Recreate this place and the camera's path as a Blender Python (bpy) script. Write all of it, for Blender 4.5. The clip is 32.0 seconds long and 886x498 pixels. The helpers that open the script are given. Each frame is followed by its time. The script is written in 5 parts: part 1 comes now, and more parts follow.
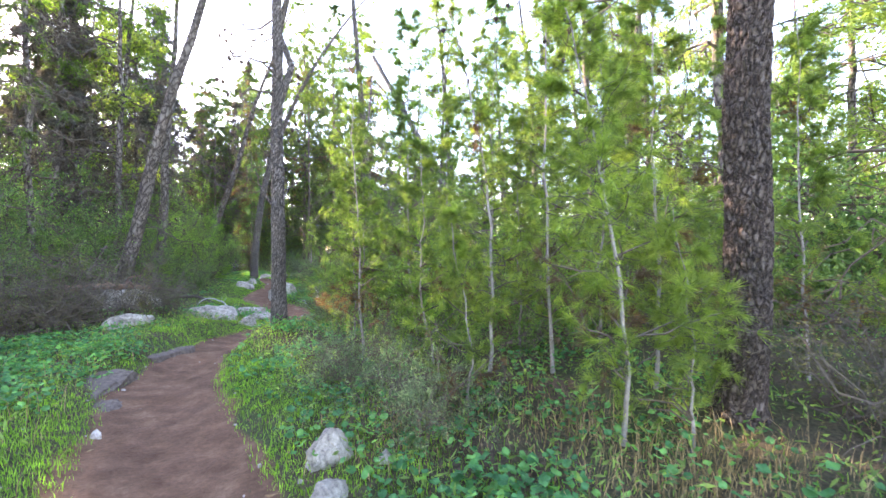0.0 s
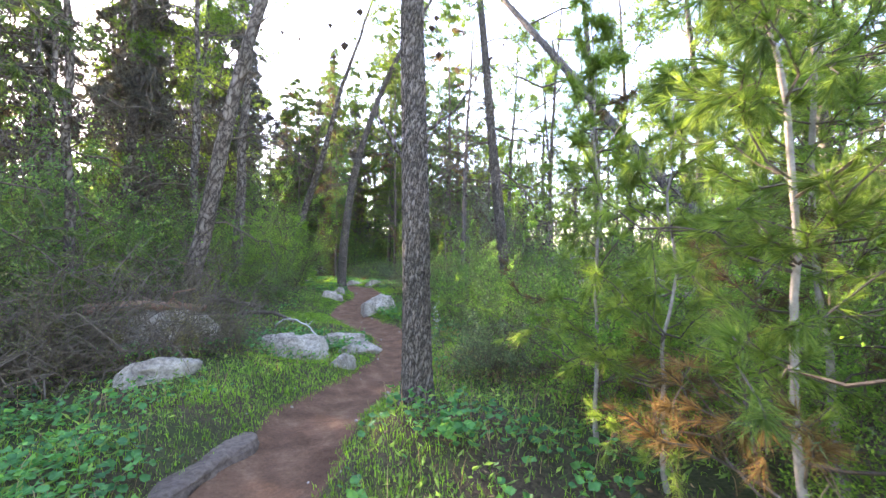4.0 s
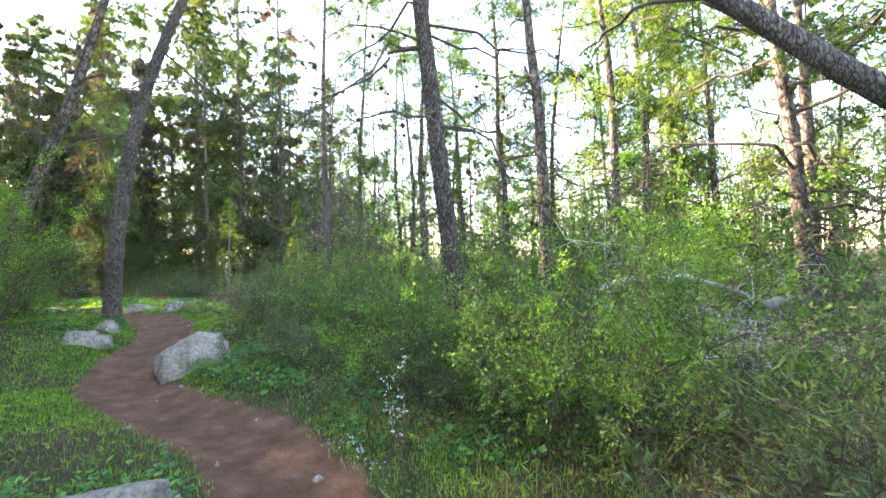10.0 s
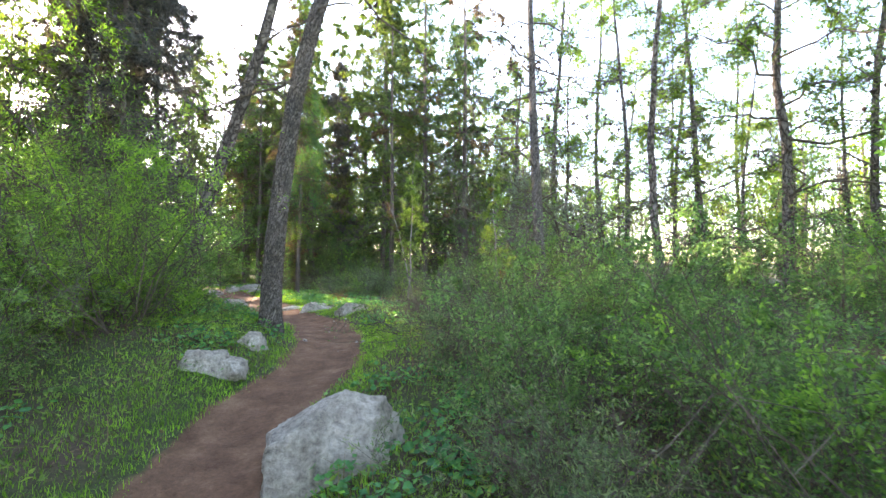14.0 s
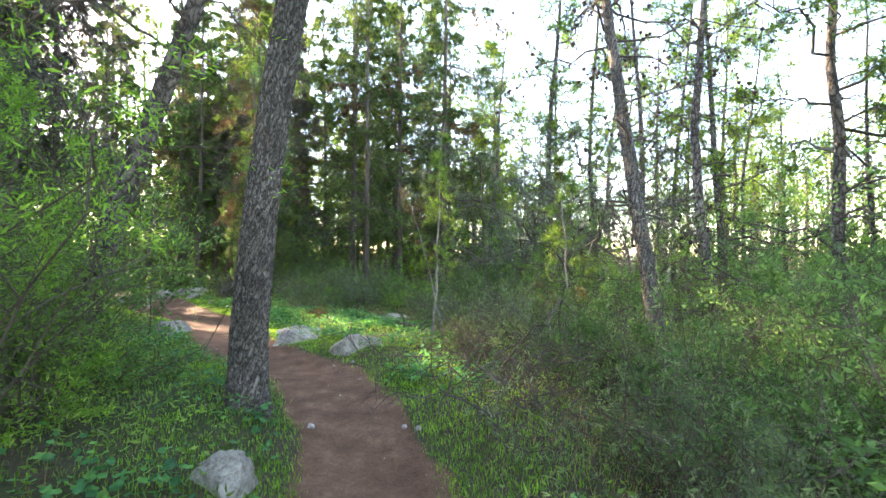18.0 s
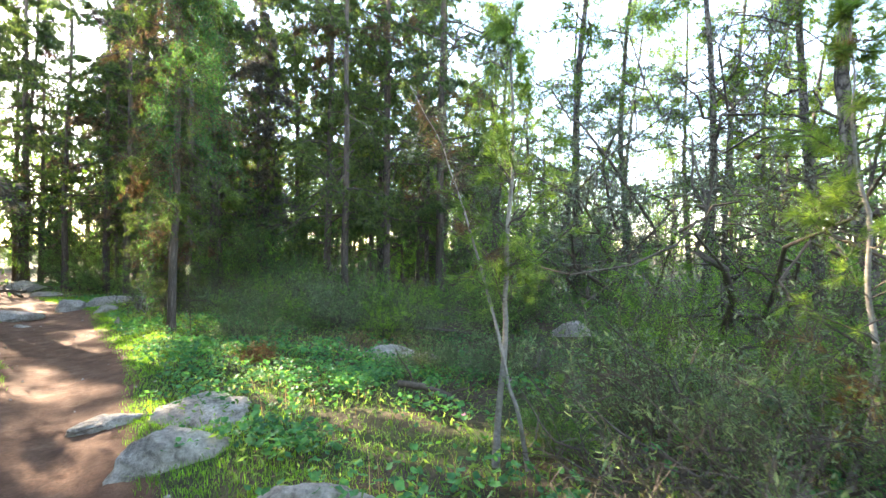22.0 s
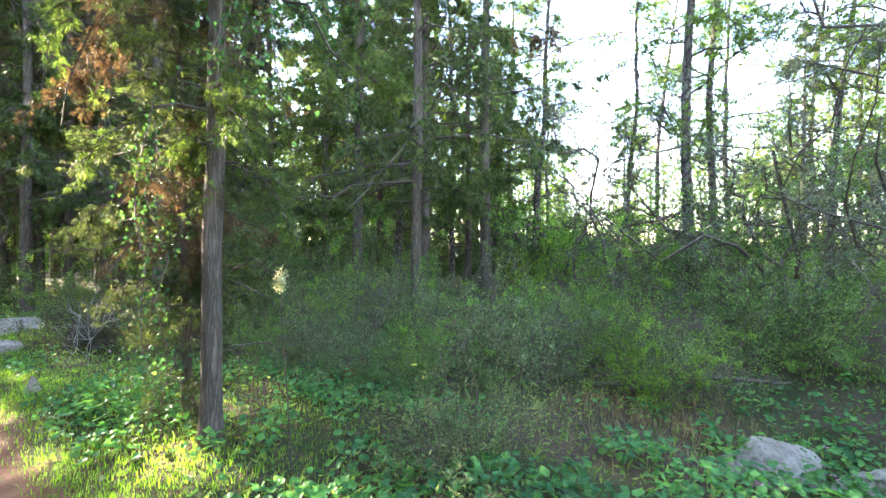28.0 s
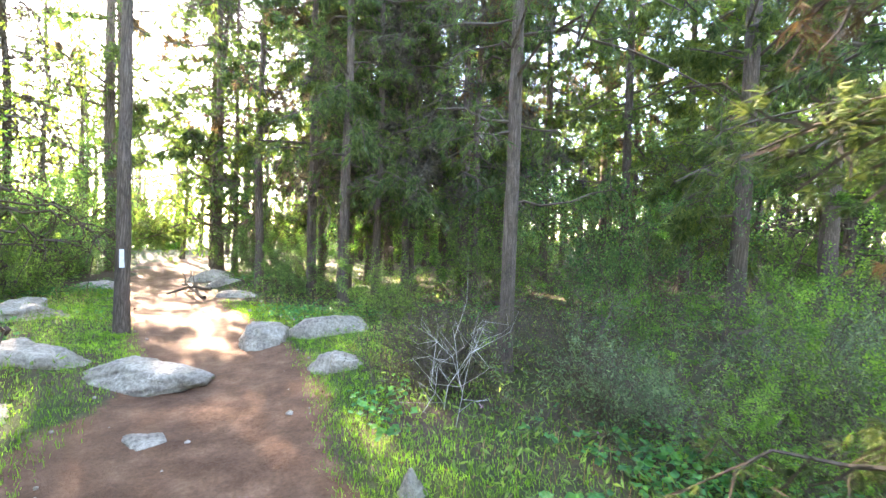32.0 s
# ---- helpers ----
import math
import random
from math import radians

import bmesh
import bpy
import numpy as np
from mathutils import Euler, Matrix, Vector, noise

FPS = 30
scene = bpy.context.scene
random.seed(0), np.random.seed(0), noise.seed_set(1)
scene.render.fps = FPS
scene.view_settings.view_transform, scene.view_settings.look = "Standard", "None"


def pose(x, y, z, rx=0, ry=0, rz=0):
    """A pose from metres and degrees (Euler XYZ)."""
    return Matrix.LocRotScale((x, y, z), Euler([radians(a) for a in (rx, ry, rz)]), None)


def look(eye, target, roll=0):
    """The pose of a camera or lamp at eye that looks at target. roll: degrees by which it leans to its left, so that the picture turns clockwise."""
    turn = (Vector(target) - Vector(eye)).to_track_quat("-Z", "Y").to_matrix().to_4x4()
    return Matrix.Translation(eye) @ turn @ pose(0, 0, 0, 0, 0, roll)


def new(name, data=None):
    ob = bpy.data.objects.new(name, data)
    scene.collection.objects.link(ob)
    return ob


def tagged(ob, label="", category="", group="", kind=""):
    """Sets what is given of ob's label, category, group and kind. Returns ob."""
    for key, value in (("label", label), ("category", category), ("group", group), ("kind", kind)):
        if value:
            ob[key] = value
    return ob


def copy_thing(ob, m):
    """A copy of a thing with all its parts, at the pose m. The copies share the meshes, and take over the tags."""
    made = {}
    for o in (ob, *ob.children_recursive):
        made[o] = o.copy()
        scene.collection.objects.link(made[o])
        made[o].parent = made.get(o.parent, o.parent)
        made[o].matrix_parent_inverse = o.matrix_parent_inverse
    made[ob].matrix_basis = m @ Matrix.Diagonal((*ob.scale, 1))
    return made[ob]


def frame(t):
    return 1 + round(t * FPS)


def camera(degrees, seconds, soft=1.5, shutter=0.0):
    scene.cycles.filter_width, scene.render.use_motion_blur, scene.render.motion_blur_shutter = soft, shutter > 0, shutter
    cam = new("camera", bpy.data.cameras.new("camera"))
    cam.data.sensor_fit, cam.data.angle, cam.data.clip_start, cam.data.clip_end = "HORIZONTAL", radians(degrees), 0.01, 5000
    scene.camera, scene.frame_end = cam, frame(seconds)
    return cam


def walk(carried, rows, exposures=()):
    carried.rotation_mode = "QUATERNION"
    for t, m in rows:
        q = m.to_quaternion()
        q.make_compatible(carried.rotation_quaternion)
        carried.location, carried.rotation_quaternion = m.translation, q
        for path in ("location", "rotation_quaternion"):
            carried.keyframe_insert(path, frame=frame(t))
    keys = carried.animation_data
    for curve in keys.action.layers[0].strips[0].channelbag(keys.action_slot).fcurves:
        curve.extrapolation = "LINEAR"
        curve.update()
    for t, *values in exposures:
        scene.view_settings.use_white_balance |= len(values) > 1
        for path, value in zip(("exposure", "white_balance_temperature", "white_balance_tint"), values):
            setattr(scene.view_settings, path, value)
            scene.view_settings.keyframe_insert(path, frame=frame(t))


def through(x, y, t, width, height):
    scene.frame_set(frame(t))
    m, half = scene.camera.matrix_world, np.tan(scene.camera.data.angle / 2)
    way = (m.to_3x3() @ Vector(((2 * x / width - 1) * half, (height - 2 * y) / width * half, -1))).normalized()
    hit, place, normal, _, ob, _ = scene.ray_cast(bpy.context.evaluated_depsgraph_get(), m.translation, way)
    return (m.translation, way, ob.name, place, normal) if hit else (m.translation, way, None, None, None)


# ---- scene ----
cam = camera(91.7, 32.0, shutter=0.15)
METRES, EYE, TILT, LEAN, TURN = 30.0, 1.45, 0.0, 0.0, 0.0
ROWS = [
    (0.0, 0.0, 0.0, 0.0, 0.0, 0.0, -0.0),
    (0.5, -0.0097, 0.0156, 0.0002, 1.71, -0.04, -0.3),
    (1.0, -0.018, 0.0308, -0.0003, 3.14, -0.06, -0.2),
    (1.5, -0.0262, 0.0466, -0.0002, 4.69, -0.0, -0.33),
    (2.0, -0.0343, 0.0606, 0.0006, 5.64, 0.02, -0.2),
    (2.5, -0.0414, 0.0759, -0.0007, 6.25, 0.06, -0.32),
    (3.0, -0.0498, 0.091, -0.0007, 7.17, 0.43, -0.44),
    (3.5, -0.0562, 0.1058, -0.0011, 8.44, 0.49, -0.22),
    (5.5, -0.0887, 0.1609, -0.0029, 10.69, 0.84, -0.43),
    (6.0, -0.0981, 0.1731, -0.0035, 11.02, 0.95, -0.29),
    (6.5, -0.1066, 0.1862, -0.0029, 12.03, 1.11, -0.49),
    (7.0, -0.1147, 0.1987, -0.0025, 12.04, 1.1, -0.49),
    (7.5, -0.1203, 0.2094, -0.0037, 9.14, 1.02, -0.19),
    (8.0, -0.1261, 0.2212, -0.003, 4.49, 1.17, 0.08),
    (8.5, -0.1288, 0.232, -0.0024, -0.97, 1.46, 0.53),
    (9.0, -0.1256, 0.2431, -0.0057, -6.54, 1.46, 1.18),
    (9.5, -0.1221, 0.2568, -0.0068, -10.78, 1.1, 1.36),
    (10.0, -0.1183, 0.2705, -0.0072, -13.81, 1.21, 1.47),
    (10.5, -0.1157, 0.2859, -0.0078, -14.16, 1.17, 1.21),
    (11.0, -0.118, 0.303, -0.0099, -13.65, 1.09, 0.93),
    (11.5, -0.1195, 0.3204, -0.0104, -11.27, 1.11, 0.88),
    (12.0, -0.123, 0.3371, -0.0101, -7.45, 1.3, 0.6),
    (12.5, -0.1268, 0.353, -0.0103, -4.06, 1.5, 0.48),
    (13.0, -0.1315, 0.3697, -0.0104, -0.23, 1.6, 0.15),
    (13.5, -0.1385, 0.3833, -0.0096, 4.16, 1.57, -0.36),
    (14.0, -0.1443, 0.3971, -0.0091, 8.72, 1.63, -0.27),
    (14.5, -0.1504, 0.4102, -0.0077, 13.08, 1.52, -0.73),
    (16.5, -0.171, 0.4426, 0.001, 11.98, 0.55, -1.26),
    (17.0, -0.1822, 0.4555, 0.0002, 8.96, 0.6, -1.22),
    (17.5, -0.1957, 0.4668, 0.0011, 5.59, 0.56, -1.06),
    (18.0, -0.2047, 0.4794, 0.0003, 1.77, 0.67, -0.6),
    (18.5, -0.2105, 0.4939, 0.0008, -1.51, 0.45, -0.43),
    (19.0, -0.214, 0.5076, 0.0019, -4.78, 0.3, -0.2),
    (19.5, -0.2135, 0.5239, 0.0015, -6.74, 0.34, 0.05),
    (20.0, -0.2149, 0.5421, 0.0012, -6.9, 0.23, -0.25),
    (20.5, -0.2159, 0.5587, 0.0015, -6.61, 0.17, -0.26),
    (21.0, -0.2181, 0.5753, 0.0016, -5.35, 0.26, -0.38),
    (21.5, -0.2239, 0.5916, 0.002, -2.82, 0.25, -0.56),
    (22.0, -0.2294, 0.6089, 0.0013, -0.63, 0.25, -0.67),
    (22.5, -0.2392, 0.6243, 0.0008, 0.66, 0.33, -1.02),
    (23.0, -0.2502, 0.6367, 0.0011, 1.06, 0.36, -1.08),
    (23.5, -0.2628, 0.6489, 0.0008, 1.05, 0.67, -1.31),
    (24.0, -0.2772, 0.6578, 0.0005, 1.08, 0.88, -1.34),
    (24.5, -0.2885, 0.6665, -0.0006, 0.97, 0.87, -1.25),
    (27.0, -0.3385, 0.729, -0.0029, -7.54, 0.57, -0.48),
    (27.5, -0.3445, 0.7436, -0.0035, -9.61, 0.12, -0.17),
    (28.0, -0.3511, 0.7582, -0.003, -9.99, -0.82, -0.32),
    (28.5, -0.3593, 0.77, -0.0045, -9.5, -1.72, -0.58),
    (29.0, -0.3664, 0.7824, -0.0047, -7.6, -2.3, -0.61),
    (29.5, -0.3765, 0.7942, -0.006, -3.69, -2.03, -0.94),
    (30.0, -0.3871, 0.8054, -0.0055, 1.8, -1.59, -0.99),
    (30.5, -0.3984, 0.8181, -0.0056, 7.75, -1.41, -1.14),
    (31.0, -0.4114, 0.8297, -0.0056, 13.0, -1.4, -1.48),
    (31.5, -0.4234, 0.8415, -0.0062, 16.03, -1.52, -1.48),
    (32.0, -0.4357, 0.8543, -0.0063, 18.09, -1.6, -1.65),
]
walk(cam, [(t, pose(0, 0, EYE, TILT, LEAN, TURN) @ pose(METRES * x, METRES * y, METRES * z, 90 + pitch, roll, yaw)) for t, x, y, z, yaw, pitch, roll in ROWS], exposures=[(0.0, 3.95, 6850, 29), (8.0, 3.75, 7100, 24), (13.0, 3.9, 7350, 20), (18.0, 3.9, 7250, 17), (20.0, 3.9, 7250, 15), (22.0, 3.9, 7000, 15), (24.0, 4.1, 6850, 15), (28.0, 4.5, 6800, 19), (30.0, 4.85, 6950, 20), (31.0, 5.1, 7150, 20), (32.0, 5.25, 7200, 20)])

# ---- world, sun ----
SUN = Vector((-0.765, 0.545, 0.345)).normalized()
world = bpy.data.worlds.new("sky")
scene.world = world
world.use_nodes = True
wn = world.node_tree
bg = wn.nodes["Background"]
sky = wn.nodes.new("ShaderNodeTexSky")
sky.sky_type = "NISHITA"
sky.sun_disc = False
sky.sun_elevation = math.asin(SUN.z)
sky.sun_rotation = math.atan2(SUN.x, SUN.y)
sky.air_density, sky.dust_density, sky.ozone_density = 1.0, 0.35, 1.0
wn.links.new(sky.outputs[0], bg.inputs["Color"])
bg.inputs["Strength"].default_value = 0.15
lamp = bpy.data.lights.new("sun", "SUN")
lamp.energy, lamp.angle, lamp.color = 4.2, radians(0.6), (1.0, 0.88, 0.7)
sun = new("sun", lamp)
sun.matrix_world = look(SUN * 60, (0, 0, 0))

# ---- materials ----


def shader(name):
    m = bpy.data.materials.new(name)
    m.use_nodes = True
    nt = m.node_tree
    return m, nt, nt.nodes["Principled BSDF"], nt.nodes["Material Output"]


def ramp(nt, fac, *stops):
    r = nt.nodes.new("ShaderNodeValToRGB")
    e = r.color_ramp.elements
    while len(e) < len(stops):
        e.new(0.5)
    for el, (p, c) in zip(e, stops):
        el.position, el.color = p, (*c, 1)
    nt.links.new(fac, r.inputs["Fac"])
    return r.outputs["Color"]


def noise_tex(nt, vec, scale, detail=5, rough=0.6):
    n = nt.nodes.new("ShaderNodeTexNoise")
    n.inputs["Scale"].default_value, n.inputs["Detail"].default_value, n.inputs["Roughness"].default_value = scale, detail, rough
    if vec:
        nt.links.new(vec, n.inputs["Vector"])
    return n.outputs["Fac"]


def mixed(nt, kind, fac, a, b):
    m = nt.nodes.new("ShaderNodeMix")
    m.data_type, m.blend_type = "RGBA", kind
    for key, v in ((0, fac), (6, a), (7, b)):
        if isinstance(v, (int, float)):
            m.inputs[key].default_value = v
        elif isinstance(v, tuple):
            m.inputs[key].default_value = (*v, 1)
        else:
            nt.links.new(v, m.inputs[key])
    return m.outputs[2]


def bumped(nt, bsdf, height, strength, dist, before=None):
    b = nt.nodes.new("ShaderNodeBump")
    b.inputs["Strength"].default_value, b.inputs["Distance"].default_value = strength, dist
    nt.links.new(height, b.inputs["Height"])
    if before:
        nt.links.new(before, b.inputs["Normal"])
    nt.links.new(b.outputs[0], bsdf.inputs["Normal"])
    return b.outputs[0]


def coords(nt, scale=(1, 1, 1), kind="Object"):
    t = nt.nodes.new("ShaderNodeTexCoord")
    m = nt.nodes.new("ShaderNodeMapping")
    m.inputs["Scale"].default_value = scale
    nt.links.new(t.outputs[kind], m.inputs["Vector"])
    return m.outputs[0]


def leaf_material(name, dark, mid, light, glow, rough=0.6, through=0.45, patch=1.3):
    """A leaf: each one its own tone, whole patches lighter or darker, light coming through."""
    m, nt, p, out = shader(name)
    geo = nt.nodes.new("ShaderNodeNewGeometry")
    dark, mid, light = ([0.96 * v + 0.04 * sum(c) / 3 for v in c] for c in (dark, mid, light))
    tone = ramp(nt, geo.outputs["Random Per Island"], (0, dark), (0.5, mid), (1, light))
    info = nt.nodes.new("ShaderNodeObjectInfo")
    tone = mixed(nt, "MULTIPLY", 1.0, tone, ramp(nt, info.outputs["Random"], (0, (0.78, 0.84, 0.95)), (0.35, (1.05, 1.0, 0.95)), (0.65, (0.9, 0.98, 1.15)), (0.85, (1.16, 1.07, 0.92)), (1, (1.15, 1.2, 0.95))))
    clump = noise_tex(nt, geo.outputs["Position"], 8.5, 2)
    tone = mixed(nt, "MULTIPLY", 0.8, tone, ramp(nt, clump, (0.36, (0.5, 0.52, 0.55)), (0.52, (1.0, 1.0, 1.0)), (0.66, (1.6, 1.5, 1.3))))
    large = noise_tex(nt, geo.outputs["Position"], patch, 3)
    tone = mixed(nt, "MULTIPLY", 0.7, tone, ramp(nt, large, (0.3, (0.55, 0.6, 0.6)), (0.7, (1.25, 1.2, 1.0))))
    nt.links.new(tone, p.inputs["Base Color"])
    p.inputs["Roughness"].default_value = rough
    p.inputs["Specular IOR Level"].default_value = 0.18
    tr = nt.nodes.new("ShaderNodeBsdfTranslucent")
    nt.links.new(mixed(nt, "MULTIPLY", 1.0, tone, tuple(1.45 * v for v in glow)), tr.inputs["Color"])
    mx = nt.nodes.new("ShaderNodeMixShader")
    mx.inputs[0].default_value = through
    nt.links.new(p.outputs[0], mx.inputs[1])
    nt.links.new(tr.outputs[0], mx.inputs[2])
    nt.links.new(mx.outputs[0], out.inputs["Surface"])
    return m


def bark_material(name, deep, plate, pale, cell=30, squash=0.5, bump=0.6):
    m, nt, p, out = shader(name)
    vec = coords(nt, (1, 1, squash))
    v = nt.nodes.new("ShaderNodeTexVoronoi")
    v.feature = "DISTANCE_TO_EDGE"
    v.inputs["Scale"].default_value = cell
    warp = noise_tex(nt, vec, 9, 4)
    add = nt.nodes.new("ShaderNodeVectorMath")
    add.operation = "MULTIPLY_ADD"
    nt.links.new(warp, add.inputs[0])
    add.inputs[1].default_value = (0.25, 0.25, 0.25)
    nt.links.new(vec, add.inputs[2])
    nt.links.new(add.outputs[0], v.inputs["Vector"])
    fissure = v.outputs["Distance"]
    base = ramp(nt, fissure, (0.02, deep), (0.16, plate), (0.45, pale))
    grain = noise_tex(nt, coords(nt, (1, 1, 0.5)), 60, 6, 0.7)
    base = mixed(nt, "MULTIPLY", 0.7, base, ramp(nt, grain, (0.3, (0.7, 0.69, 0.68)), (0.7, (1.18, 1.16, 1.14))))
    stain = noise_tex(nt, coords(nt, (1, 1, 0.6)), 2.3, 4)
    base = mixed(nt, "MULTIPLY", 0.6, base, ramp(nt, stain, (0.35, (0.6, 0.62, 0.58)), (0.65, (1.2, 1.12, 1.05))))
    nt.links.new(base, p.inputs["Base Color"])
    p.inputs["Roughness"].default_value = 0.92
    p.inputs["Specular IOR Level"].default_value = 0.2
    b = bumped(nt, p, ramp(nt, fissure, (0.0, (0, 0, 0)), (0.22, (1, 1, 1))), bump, 0.02)
    bumped(nt, p, grain, 0.4, 0.006, b)
    return m


def plain_material(name, a, b, scale=30, rough=0.85, bump=0.3, dist=0.005):
    m, nt, p, out = shader(name)
    vec = coords(nt)
    n = noise_tex(nt, vec, scale, 6, 0.65)
    big = noise_tex(nt, vec, scale * 0.12, 4)
    col = mixed(nt, "MULTIPLY", 0.6, ramp(nt, n, (0.3, a), (0.7, b)), ramp(nt, big, (0.3, (0.65, 0.65, 0.65)), (0.7, (1.2, 1.2, 1.2))))
    nt.links.new(col, p.inputs["Base Color"])
    p.inputs["Roughness"].default_value = rough
    p.inputs["Specular IOR Level"].default_value = 0.25
    bumped(nt, p, n, bump, dist)
    return m


def rock_material():
    m, nt, p, out = shader("limestone")
    vec = coords(nt)
    a = noise_tex(nt, vec, 3.2, 6, 0.65)
    b = noise_tex(nt, vec, 26, 8, 0.72)
    v = nt.nodes.new("ShaderNodeTexVoronoi")
    v.inputs["Scale"].default_value = 38
    nt.links.new(vec, v.inputs["Vector"])
    col = ramp(nt, a, (0.3, (0.215, 0.184, 0.15)), (0.5, (0.4, 0.346, 0.286)), (0.68, (0.55, 0.485, 0.41)))
    col = mixed(nt, "MULTIPLY", 0.8, col, ramp(nt, b, (0.36, (0.5, 0.49, 0.48)), (0.5, (0.95, 0.94, 0.92)), (0.66, (1.3, 1.28, 1.24))))
    lichen = noise_tex(nt, vec, 9, 7, 0.75)
    col = mixed(nt, "MIX", ramp(nt, lichen, (0.59, (0, 0, 0)), (0.69, (0.75, 0.75, 0.75))), col, (0.11, 0.105, 0.1))
    nt.links.new(col, p.inputs["Base Color"])
    p.inputs["Roughness"].default_value = 0.9
    p.inputs["Specular IOR Level"].default_value = 0.25
    k = bumped(nt, p, b, 1.0, 0.05)
    bumped(nt, p, ramp(nt, v.outputs["Distance"], (0.05, (0, 0, 0)), (0.35, (1, 1, 1))), 0.35, 0.012, k)
    return m


def ground_material():
    m, nt, p, out = shader("forest_ground")
    vec = coords(nt)
    at = nt.nodes.new("ShaderNodeAttribute")
    at.attribute_name = "trail"
    fine = noise_tex(nt, vec, 34, 8, 0.72)
    mid = noise_tex(nt, vec, 4.0, 5, 0.6)
    big = noise_tex(nt, vec, 0.8, 4, 0.6)
    dirt = ramp(nt, mid, (0.3, (0.105, 0.054, 0.033)), (0.55, (0.175, 0.095, 0.058)), (0.75, (0.255, 0.15, 0.094)))
    dirt = mixed(nt, "MULTIPLY", 0.75, dirt, ramp(nt, fine, (0.32, (0.62, 0.6, 0.58)), (0.68, (1.3, 1.28, 1.25))))
    soil = ramp(nt, fine, (0.3, (0.03, 0.022, 0.015)), (0.5, (0.085, 0.06, 0.038)), (0.66, (0.14, 0.1, 0.06)))
    moss = ramp(nt, fine, (0.3, (0.016, 0.03, 0.01)), (0.7, (0.06, 0.1, 0.025)))
    soil = mixed(nt, "MIX", ramp(nt, big, (0.4, (0, 0, 0)), (0.6, (0.75, 0.75, 0.75))), soil, moss)
    mul = nt.nodes.new("ShaderNodeMath")
    mul.operation = "MULTIPLY_ADD"
    nt.links.new(mid, mul.inputs[0])
    mul.inputs[1].default_value = 0.5
    nt.links.new(at.outputs["Fac"], mul.inputs[2])
    edge = ramp(nt, mul.outputs[0], (0.62, (0, 0, 0)), (0.86, (1, 1, 1)))
    col = mixed(nt, "MIX", edge, soil, dirt)
    nt.links.new(col, p.inputs["Base Color"])
    p.inputs["Roughness"].default_value = 0.95
    p.inputs["Specular IOR Level"].default_value = 0.15
    k = bumped(nt, p, fine, 0.85, 0.03)
    clods = noise_tex(nt, vec, 110, 4, 0.6)
    bumped(nt, p, clods, 0.8, 0.008, k)
    return m


BARK = bark_material("pine_bark", (0.048, 0.04, 0.035), (0.145, 0.126, 0.112), (0.25, 0.222, 0.2), 30, 0.36)
BARK_RED = bark_material("reddish_pine_bark", (0.035, 0.026, 0.022), (0.092, 0.072, 0.06), (0.155, 0.128, 0.108), 24)
BARK_FAR = bark_material("distant_pine_bark", (0.05, 0.04, 0.034), (0.15, 0.125, 0.108), (0.25, 0.22, 0.195), 9)
BARK_CYPRESS = bark_material("stringy_cypress_bark", (0.085, 0.066, 0.055), (0.15, 0.118, 0.098), (0.22, 0.178, 0.15), 40, 0.08, 0.35)
BARK_YOUNG = plain_material("pale_sapling_bark", (0.17, 0.145, 0.12), (0.35, 0.31, 0.265), 45)
TWIG = plain_material("dry_grey_twig", (0.055, 0.043, 0.031), (0.145, 0.115, 0.085), 40)
TWIG_PALE = plain_material("bleached_dead_twig", (0.34, 0.31, 0.27), (0.62, 0.58, 0.52), 30)
STEM = plain_material("shrub_stem", (0.06, 0.045, 0.03), (0.15, 0.115, 0.08), 40)
CONE = plain_material("pine_cone", (0.03, 0.022, 0.018), (0.1, 0.07, 0.05), 60)
ROCK = rock_material()
GROUND = ground_material()
SLAB = plain_material("earth_stained_bedrock", (0.085, 0.06, 0.046), (0.2, 0.15, 0.12), 22, 0.95, 0.9, 0.03)
PEBBLE = plain_material("pebble_stone", (0.2, 0.15, 0.12), (0.5, 0.44, 0.38), 60)
NEEDLE = leaf_material("pine_needles", (0.06, 0.105, 0.02), (0.1, 0.16, 0.028), (0.155, 0.215, 0.04), (1.3, 1.4, 0.6), 0.6, 0.48)
NEEDLE_BRIGHT = leaf_material("young_or_sunlit_pine_needles", (0.1, 0.165, 0.036), (0.155, 0.235, 0.052), (0.235, 0.31, 0.075), (1.15, 1.2, 0.62), 0.55, 0.52)
NEEDLE_BROWN = leaf_material("withered_needles", (0.09, 0.058, 0.03), (0.15, 0.098, 0.048), (0.22, 0.15, 0.075), (1.1, 1.0, 0.8), 0.7, 0.35)
CYPRESS = leaf_material("cypress_sprays", (0.05, 0.088, 0.036), (0.085, 0.13, 0.05), (0.14, 0.18, 0.064), (1.25, 1.3, 0.65), 0.65, 0.42)
CYPRESS_YELLOW = leaf_material("yellowish_cypress_sprays", (0.055, 0.082, 0.032), (0.09, 0.122, 0.044), (0.14, 0.165, 0.06), (1.2, 1.2, 0.7), 0.65, 0.38)
IVY = leaf_material("ivy_leaves", (0.025, 0.085, 0.04), (0.045, 0.13, 0.06), (0.085, 0.18, 0.05), (1.3, 1.4, 0.7), 0.55, 0.35)
SHRUB = leaf_material("shrub_leaves", (0.085, 0.15, 0.0562), (0.135, 0.222, 0.08), (0.206, 0.306, 0.106), (1.2, 1.35, 0.7), 0.6, 0.5)
SHRUB_DARK = leaf_material("dark_shrub_leaves", (0.0575, 0.12, 0.0525), (0.0975, 0.181, 0.0688), (0.15, 0.237, 0.0825), (1.3, 1.4, 0.65), 0.6, 0.46)
